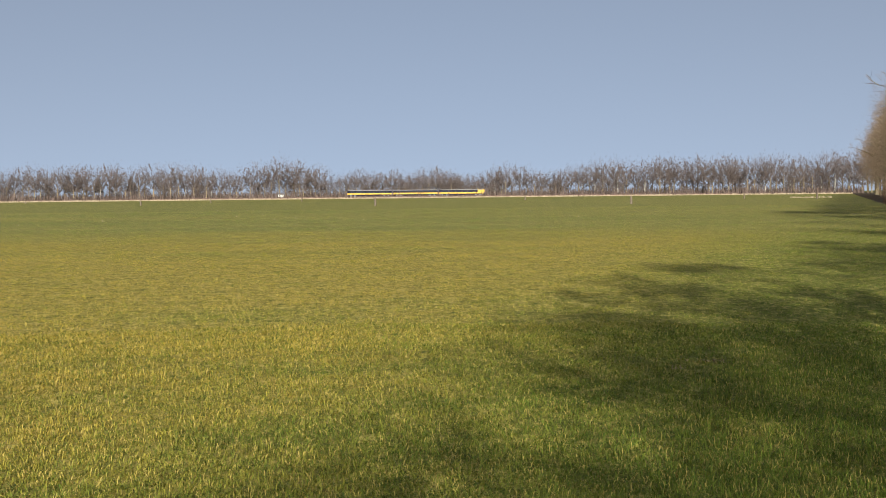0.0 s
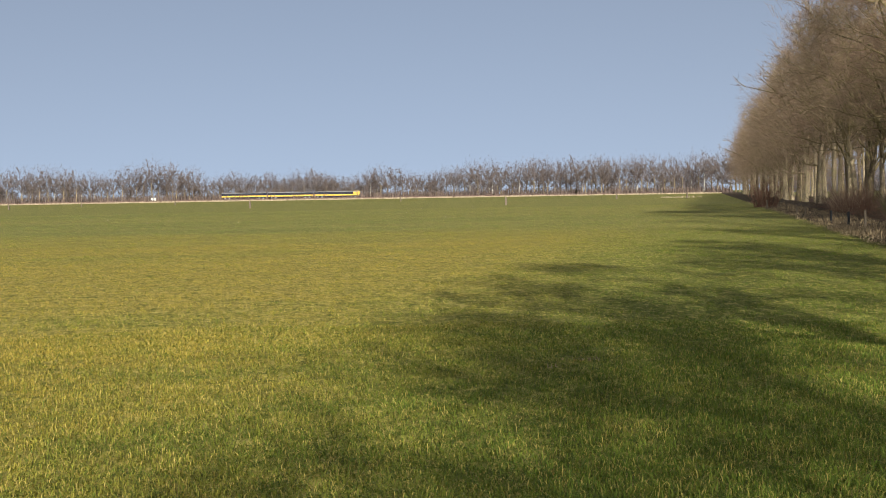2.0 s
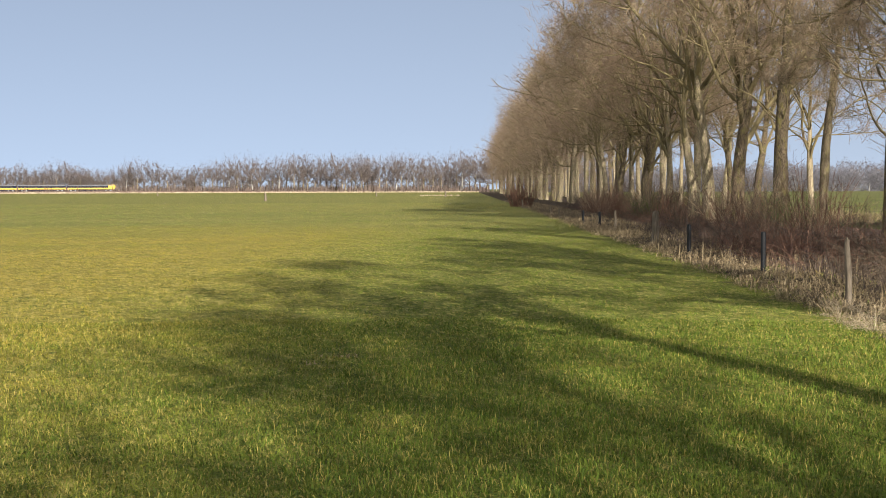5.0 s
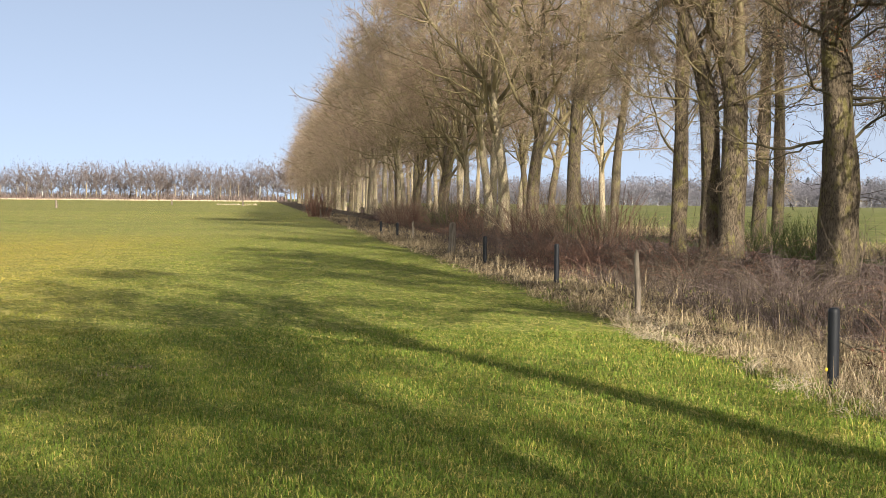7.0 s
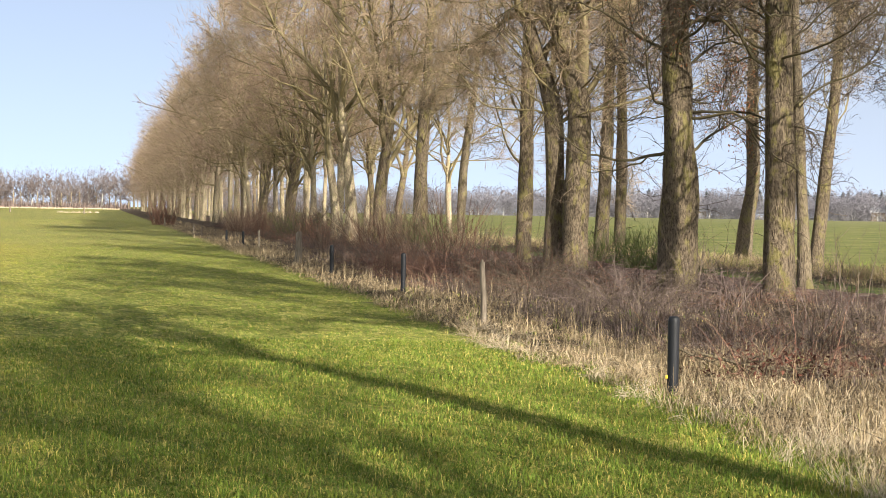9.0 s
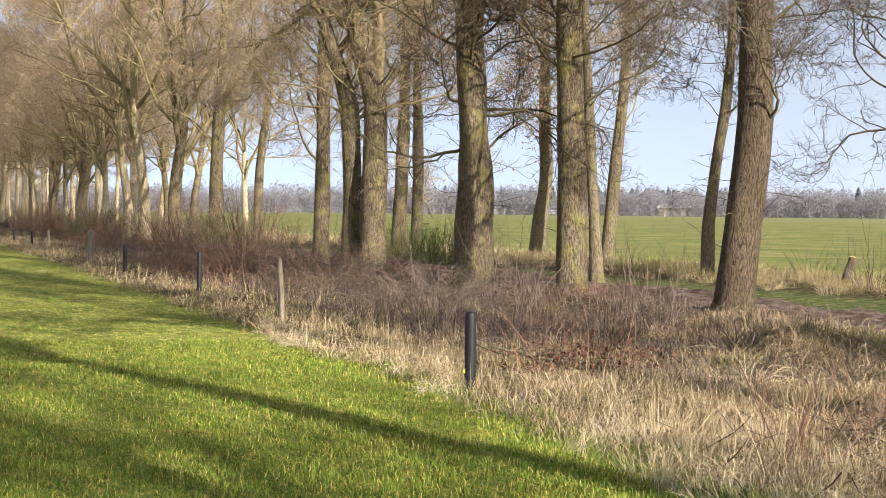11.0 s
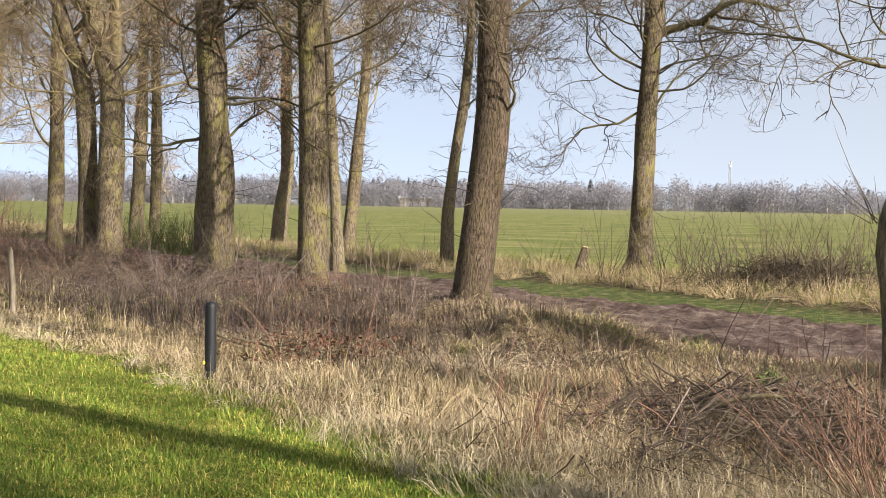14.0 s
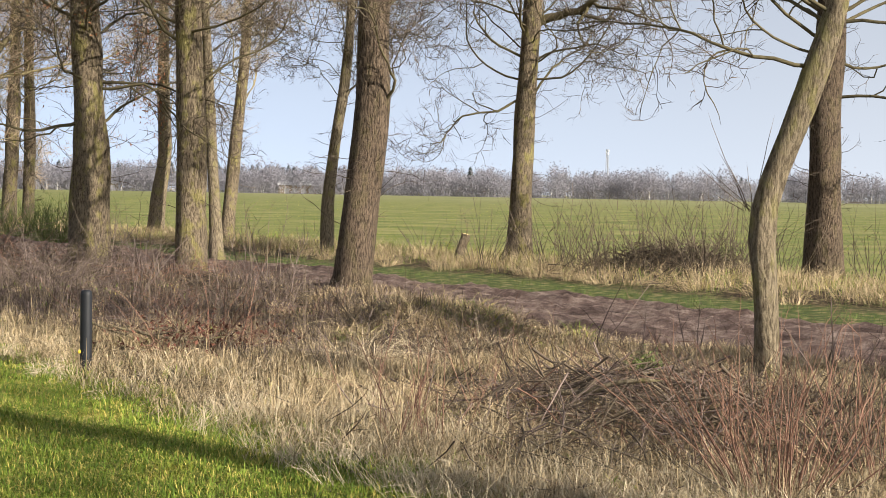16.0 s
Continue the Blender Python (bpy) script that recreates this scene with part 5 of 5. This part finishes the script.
# grey fallen branches in the brambles by the black post
for az_, r_, turn_, long in ((39.0, 14.6, -28, 1.3), (39.8, 14.2, -36, 1.1), (40.6, 14.0, -20, 1.0)):
    x, y = polar(az_, r_)
    limb = thing("fallen_branch", pose(x, y, height(x, y) + 0.16, 0, 0, turn_ - 40), "grey lichen-covered fallen branch among brambles", "branch", "fallen branches by the post")
    P, R = run(rng1, np.array([[-long / 2, 0, 0.12]]), np.array([[1.0, 0.0, -0.25]]), np.array([long]), np.array([0.016]), np.array([0.006]), 9, 0.10, 0.0)
    P1, R1 = sprout(rng1, P, R, 9, 0.15, 1.0, 44, 0.2, 0.5, 0.6, 5, 0.18, 0.0, 0.003)
    stem_ = put("branch", build("branch", *tubes(P, R, 7), True), BARK_YOUNG, limb)
    tagged(put("side_twigs", build("side_twigs", *tubes(P1, R1, 4), True), BARK_YOUNG, stem_), kind="stuff")
x, y = polar(41.3, 14.3)
shrub_ = bush("bramble_bush", (x, y), canes(rng1, 40, 0.5, 0.5, 1.2, 0.006, n=8, lean=1.1, up=-0.17, twigs=4), RED_STEM, "low bramble bush with withered dark red leaves", "bush")
spots_ = np.stack([rng1.normal(0, 0.42, 520), rng1.normal(0, 0.42, 520), np.abs(rng1.normal(0.2, 0.13, 520))], -1)
tagged(put("leaf_mass", leaves_mesh(rng1, spots_, 0.017), LEAF_RED, shrub_, "withered dark red bramble leaves"), kind="stuff")

# fallen branch under the pair of oaks
fallen = thing("fallen_branch", pose(*polar(30.9, 33.0), 0.25, 0, 0, -31), "pale fallen branch lying among brambles", "branch")
P, R = run(rng1, np.array([[-0.2, 0, 0.0]]), np.array([[1.0, 0.2, 0.2]]), np.array([1.7]), np.array([0.024]), np.array([0.010]), 9, 0.08, 0.0)
put("branch", build("branch", *tubes(P, R, 7), True), BARK_YOUNG, fallen)


# ---- posts ----
def round_post(az, r, tall, rad, material, label, dot=False, tilt=(0, 0)):
    x, y = polar(az, r)
    p = thing("fence_post", pose(x, y, height(x, y) - 0.05, tilt[0], tilt[1], -az), label, "fence post", "posts along the field edge")
    k = np.array([0, 0.06, 0.5, 0.94, 0.985, 1.0]) * (tall + 0.05)
    P = np.stack([0 * k, 0 * k, k], -1)[None]
    R = np.array([1, 1, 1, 1, 0.93, 0.6])[None] * rad
    if material is OLD_WOOD:
        P[0, :, 0] += np.array([0, 0, 0.2, -0.1, 0.1, 0.1]) * rad
        R = R * np.array([1.15, 1.1, 0.95, 0.85, 0.8, 0.9])
    V, Q, T = tubes(P, R, 18, False)
    if material is OLD_WOOD:
        w = np.arctan2(V[:, 1], V[:, 0])
        V[:, :2] *= (1 + 0.10 * np.sin(3 * w + 7 * az) + 0.06 * np.sin(7 * w))[:, None]
        V[-18:, 2] += 0.03 * np.sin(2 * w[-18:] + az)
    cap = np.arange(5 * 18, 6 * 18)
    V = np.concatenate([V, [[0, 0, tall + 0.05]]])
    T = np.stack([cap, np.roll(cap, -1), np.full(18, len(V) - 1)], -1)
    put("post", build("post", V, Q, T, True), material, p)
    if dot:
        bm = bmesh.new()
        bmesh.ops.create_uvsphere(bm, u_segments=10, v_segments=6, radius=0.018, matrix=pose(-rad, -0.01, 0.22))
        part("insulator", bm, YELLOW_PLASTIC, p, "small yellow insulator")
    return p


PLASTIC_POST = "black plastic fence post in dry grass"
WOOD_POST = "weathered grey wooden fence post in dry grass"
round_post(37.07, 12.9, 0.70, 0.05, BLACK_PLASTIC, PLASTIC_POST, True)
round_post(29.70, 21.0, 0.93, 0.040, OLD_WOOD, WOOD_POST, tilt=(0, -2))
round_post(26.53, 29.0, 0.75, 0.05, BLACK_PLASTIC, PLASTIC_POST)
round_post(23.73, 36.5, 0.70, 0.05, BLACK_PLASTIC, PLASTIC_POST)
round_post(22.40, 43.0, 0.95, 0.10, OLD_WOOD, "thick split weathered wooden post in dry grass", tilt=(0, 3))
round_post(20.90, 60.0, 0.65, 0.05, OLD_WOOD, WOOD_POST)
round_post(20.30, 61.0, 0.65, 0.05, BLACK_PLASTIC, PLASTIC_POST)
round_post(19.66, 70.0, 0.6, 0.05, BLACK_PLASTIC, PLASTIC_POST)
round_post(18.72, 84.0, 0.6, 0.05, OLD_WOOD, WOOD_POST)
round_post(18.40, 94.0, 0.6, 0.05, OLD_WOOD, WOOD_POST)
round_post(17.30, 122.0, 0.7, 0.07, OLD_WOOD, WOOD_POST)
for az_, r_ in ((-15.9, 470), (-11.65, 300), (-9.0, 400), (-2.65, 225), (7.3, 205), (-5.5, 420), (3.2, 380), (11.6, 330), (14.3, 300)):
    p = round_post(az_, r_, 1.15, 0.16, OLD_WOOD, "pale wooden post standing in the field")
    tagged(p, group="posts in the field")

# leaning sawn stump beyond the track
x, y = polar(51.3, 32.0)
stump = thing("stump", pose(x, y, height(x, y) - 0.05, 0, 14, -51), "leaning sawn-off stump with a fresh yellow cut", "stump")
(V, Q, T), _, _ = trunk_mesh(rng1, [(0, 0, 0.12), (0.35, 0.0, 0.10), (0.68, 0.02, 0.095)], 12, 10)
put("trunk", build("trunk", V, Q, T, True), BARK, stump)
ring = V[-12:]
put("cut_face", build("cut_face", np.concatenate([ring + np.array([0, 0, 0.002]), ring.mean(0)[None] + np.array([0, 0, 0.02])]), None,
                      np.array([(i, (i + 1) % 12, 12) for i in range(12)])), CUT_WOOD, stump, "fresh yellow sawn wood")

# pale straw patch, and small white specks drawn as pale tufts on the meadow
rng2 = np.random.default_rng(91)
for az_, r_, n_, w_ in ((10.2, 13.9, 60, 0.10), (9.0, 13.2, 16, 0.04), (33.4, 12.3, 10, 0.03)):
    x0, y0 = polar(az_, r_)
    x, y = x0 + rng2.normal(0, w_, n_), y0 + rng2.normal(0, w_ * 0.5, n_)
    tagged(put("straw_tuft", build("straw_tuft", *spikes(rng2, x, y, land(x, y), 0.02, 0.05, 1.4, 0.012, 2)), STRAW),
           "small patch of pale dead straw on the meadow", "straw", kind="stuff")
az, r = np.radians(rng2.uniform(-18, 16, 70)), rng2.uniform(90, 200, 70)
x, y = r * np.sin(az), r * np.cos(az)
tagged(put("pale_specks", build("pale_specks", *spikes(rng2, x, y, land(x, y), 0.06, 0.16, 0.6, 0.10)), REED), "scattered small white specks on the meadow, drawn as pale grass tufts", "grass", kind="stuff")


# ---- the train on the far line ----
def train():
    r = 850.0
    x0, y0 = polar(-3.75, r)
    x1, y1 = polar(1.6, r)
    long = math.hypot(x1 - x0, y1 - y0)
    tr = thing("train", pose(x0, y0, 1.1, 0, 0, math.degrees(math.atan2(y1 - y0, x1 - x0))), "yellow passenger train with a dark blue window band", "train")
    n, gap = 3, 0.8
    one = long / n
    for i in range(n):
        a, b = i * one + gap / 2, (i + 1) * one - gap / 2
        bm = bmesh.new()
        box(bm, a, -1.4, 0.8, b, 1.4, 1.75, 0.1)
        body = part("car_body", bm, TRAIN_YELLOW, tr, "yellow carriage body")
        bm = bmesh.new()
        box(bm, a + 0.05, -1.38, 1.75, b - 0.05, 1.38, 3.0, 0.1)
        part("window_band", bm, TRAIN_BLUE, body, "dark blue band with windows")
        k = a + 1.2
        while k < b - 2.2:
            bm = bmesh.new()
            box(bm, k, -1.42, 1.95, k + 1.3, 1.42, 2.7)
            part("window", bm, GLASS, body, "dark window")
            k += 1.9
        bm = bmesh.new()
        box(bm, a + 0.2, -1.3, 3.0, b - 0.2, 1.3, 3.35, 0.15)
        part("roof", bm, TRAIN_GREY, body, "grey roof")
        bm = bmesh.new()
        box(bm, a + 0.8, -1.3, 0.25, b - 0.8, 1.3, 0.9)
        part("underframe", bm, TRAIN_BLUE, body, "dark underframe")
        for w in (a + 2.0, a + 4.4, b - 4.4, b - 2.0):
            bm = bmesh.new()
            bmesh.ops.create_cone(bm, cap_ends=True, segments=16, radius1=0.46, radius2=0.46, depth=2.9, matrix=pose(w, 0, 0.2, 90))
            part("wheel", bm, TRAIN_GREY, tr, "steel wheel set")
    bm = bmesh.new()
    box(bm, long - 4.2, -1.43, 1.2, long + 0.3, 1.43, 3.5, 0.5)
    part("cab", bm, TRAIN_YELLOW, tr, "rounded yellow driver's cab")
    return tr


train()
bm = bmesh.new()
xa, ya = polar(-24, 905)
xb, yb = polar(13, 860)
box(bm, 0, -4, -0.2, math.hypot(xb - xa, yb - ya), 4, 0.85)
line_ = part("embankment", bm, DIRT, None, "low brown railway embankment with dry scrub")
line_.matrix_basis = pose(xa, ya, 0, 0, 0, math.degrees(math.atan2(yb - ya, xb - xa)))
tagged(line_, category="embankment", kind="structure")


# ---- buildings, mast and conifers beyond the far field ----
def barn(az0, az1, r, low, tall, wall_mat, label, roof_mat=None):
    x0, y0 = polar(az0, r)
    x1, y1 = polar(az1, r)
    L = math.hypot(x1 - x0, y1 - y0)
    t = thing("barn", pose(x0, y0, 0, 0, 0, math.degrees(math.atan2(y1 - y0, x1 - x0))), label, "barn")
    bm = bmesh.new()
    box(bm, 0, 0, -0.1, L, 14, low)
    part("wall", bm, wall_mat, t, "pale sheet wall")
    bm = bmesh.new()
    V = [bm.verts.new(p) for p in ((-0.5, -0.6, low - 0.1), (L + 0.5, -0.6, low - 0.1), (L + 0.5, 7, tall), (-0.5, 7, tall), (-0.5, 14.6, low - 0.1), (L + 0.5, 14.6, low - 0.1))]
    for f in ((0, 1, 2, 3), (3, 2, 5, 4), (0, 3, 4), (1, 5, 2)):
        bm.faces.new([V[i] for i in f])
    part("roof", bm, roof_mat or ROOF_GREY, t, "low pitched sheet roof")
    for i in range(5):
        bm = bmesh.new()
        box(bm, L * (0.12 + 0.18 * i), -0.06, 0.3, L * (0.12 + 0.18 * i) + 2.4, 0.05, 2.6)
        part("door", bm, ROOF_GREY, t, "grey sliding door")
    return t


barn(44.3, 46.1, 706, 4.2, 6.2, OLD_WOOD, "long low barn with a pale grey roof among woods", PALE_ROOF)
barn(36.4, 38.2, 712, 3.6, 5.0, OLD_WOOD, "long low brownish barn in front of woods")


def mast(az, r, tall):
    x, y = polar(az, r)
    t = thing("radio_mast", pose(x, y, 0, 0, 0, 20), "slender grey lattice radio mast above the woods", "mast")
    for a in range(3):
        w = a * 2 * math.pi / 3
        P = np.array([[[1.3 * math.cos(w), 1.3 * math.sin(w), 0], [0.9 * math.cos(w), 0.9 * math.sin(w), tall * 0.5], [0.55 * math.cos(w), 0.55 * math.sin(w), tall]]])
        put("leg", build("leg", *tubes(P, np.full((1, 3), 0.14), 6, False)), STEEL, t)
    out = []
    for i in range(int(tall / 1.6)):
        for a in range(3):
            w0, w1 = a * 2 * math.pi / 3, (a + 1) * 2 * math.pi / 3
            z0, z1 = i * 1.6, (i + 1) * 1.6
            k0, k1 = 1.3 - 0.75 * z0 / tall, 1.3 - 0.75 * z1 / tall
            out.append([[k0 * math.cos(w0), k0 * math.sin(w0), z0], [k1 * math.cos(w1), k1 * math.sin(w1), z1]])
    P = np.array(out)
    tagged(put("lattice", build("lattice", *tubes(P, np.full(P.shape[:2], 0.07), 4, False)), STEEL, t), kind="stuff")
    for i in range(6):
        bm = bmesh.new()
        box(bm, -0.18, 0.75, tall - 3.2 + (i % 2) * 1.4, 0.18, 0.95, tall - 2.0 + (i % 2) * 1.6, 0.03)
        bmesh.ops.rotate(bm, verts=bm.verts, cent=(0, 0, 0), matrix=Matrix.Rotation(i * math.pi / 3, 3, "Z"))
        part("antenna_panel", bm, WHITE_WALL, t, "pale antenna panel")
    return t


mast(57.06, 850, 28.5)

# small white shed at the foot of the northern trees
x, y = polar(-6.3, 862)
shed = thing("shed", pose(x, y, 0.9, 0, 0, 6), "tiny white shed by the railway line", "shed")
bm = bmesh.new()
box(bm, -1.6, -1.2, 0, 1.6, 1.2, 1.5, 0.03)
part("wall", bm, WHITE_WALL, shed, "white wall")
bm = bmesh.new()
box(bm, -1.8, -1.4, 1.5, 1.8, 1.4, 1.75, 0.05)
part("roof", bm, ROOF_GREY, shed, "grey roof")
strip("pale_brushwood", "pale cut brushwood lying at the far end of the field", "brushwood", 13.3, 14.9, 330, 350, 160, 0.15, 0.5, 0.12, REED, 46)


def conifer(seed, tall):
    rng = np.random.default_rng(seed)
    t = thing("conifer", pose(0, 0, 0), "dark green conifer above the bare woods", "tree", "conifers over the woods")
    P, R = run(rng, np.zeros((1, 3)), np.array([[0, 0, 1.0]]), np.array([tall]), np.array([0.25]), np.array([0.04]), 6, 0.01, 0.2)
    put("trunk", build("trunk", *tubes(P, R, 6)), BARK, t)
    n = 420
    k = rng.uniform(0.3, 1, n) ** 0.8
    a = rng.uniform(0, 2 * np.pi, n)
    reach = (1 - k) ** 0.8 * tall * 0.34 * rng.uniform(0.5, 1.2, n) + 0.3
    c = np.stack([0 * k, 0 * k, k * tall], -1)
    tip = c + np.stack([np.cos(a) * reach, np.sin(a) * reach, -0.18 * reach], -1)
    side = np.stack([-np.sin(a), np.cos(a), 0.2 * np.ones(n)], -1) * (0.25 + reach * 0.22)[:, None]
    V = np.stack([c, tip * 0.6 + c * 0.4 + side, tip, tip * 0.6 + c * 0.4 - side], 1).reshape(-1, 3)
    q = np.arange(n)[:, None] * 4
    tagged(put("foliage", build("foliage", V, None, np.concatenate([q + np.array([0, 1, 2]), q + np.array([0, 2, 3])])), NEEDLE, t), kind="stuff")
    return t


def conifers():
    rng = np.random.default_rng(95)
    kinds = [conifer(301, 14.0), conifer(302, 13.0), conifer(303, 14.5)]
    spots = [(a, rng.uniform(0.92, 1.12)) for a in np.concatenate([rng.uniform(35, 47.5, 60), rng.uniform(47.5, 68, 22)])] + [(50.7, 1.15), (51.75, 1.1), (53.9, 1.1), (64.5, 1.05)]
    spots += [(-14.3, 1.15), (-12.0, 1.1), (-13.2, 1.0)]
    for i, (a, z) in enumerate(spots):
        r = rng.uniform(770, 830) if a > 0 else rng.uniform(940, 980)
        m = pose(*polar(a, r), 0, 0, 0, rng.uniform(0, 360))
        if i < 3:
            ob = kinds[i]
            ob.matrix_basis = m
        else:
            ob = copy_thing(kinds[int(rng.integers(0, 3))], m)
        ob.scale = (z, z, z)


conifers()
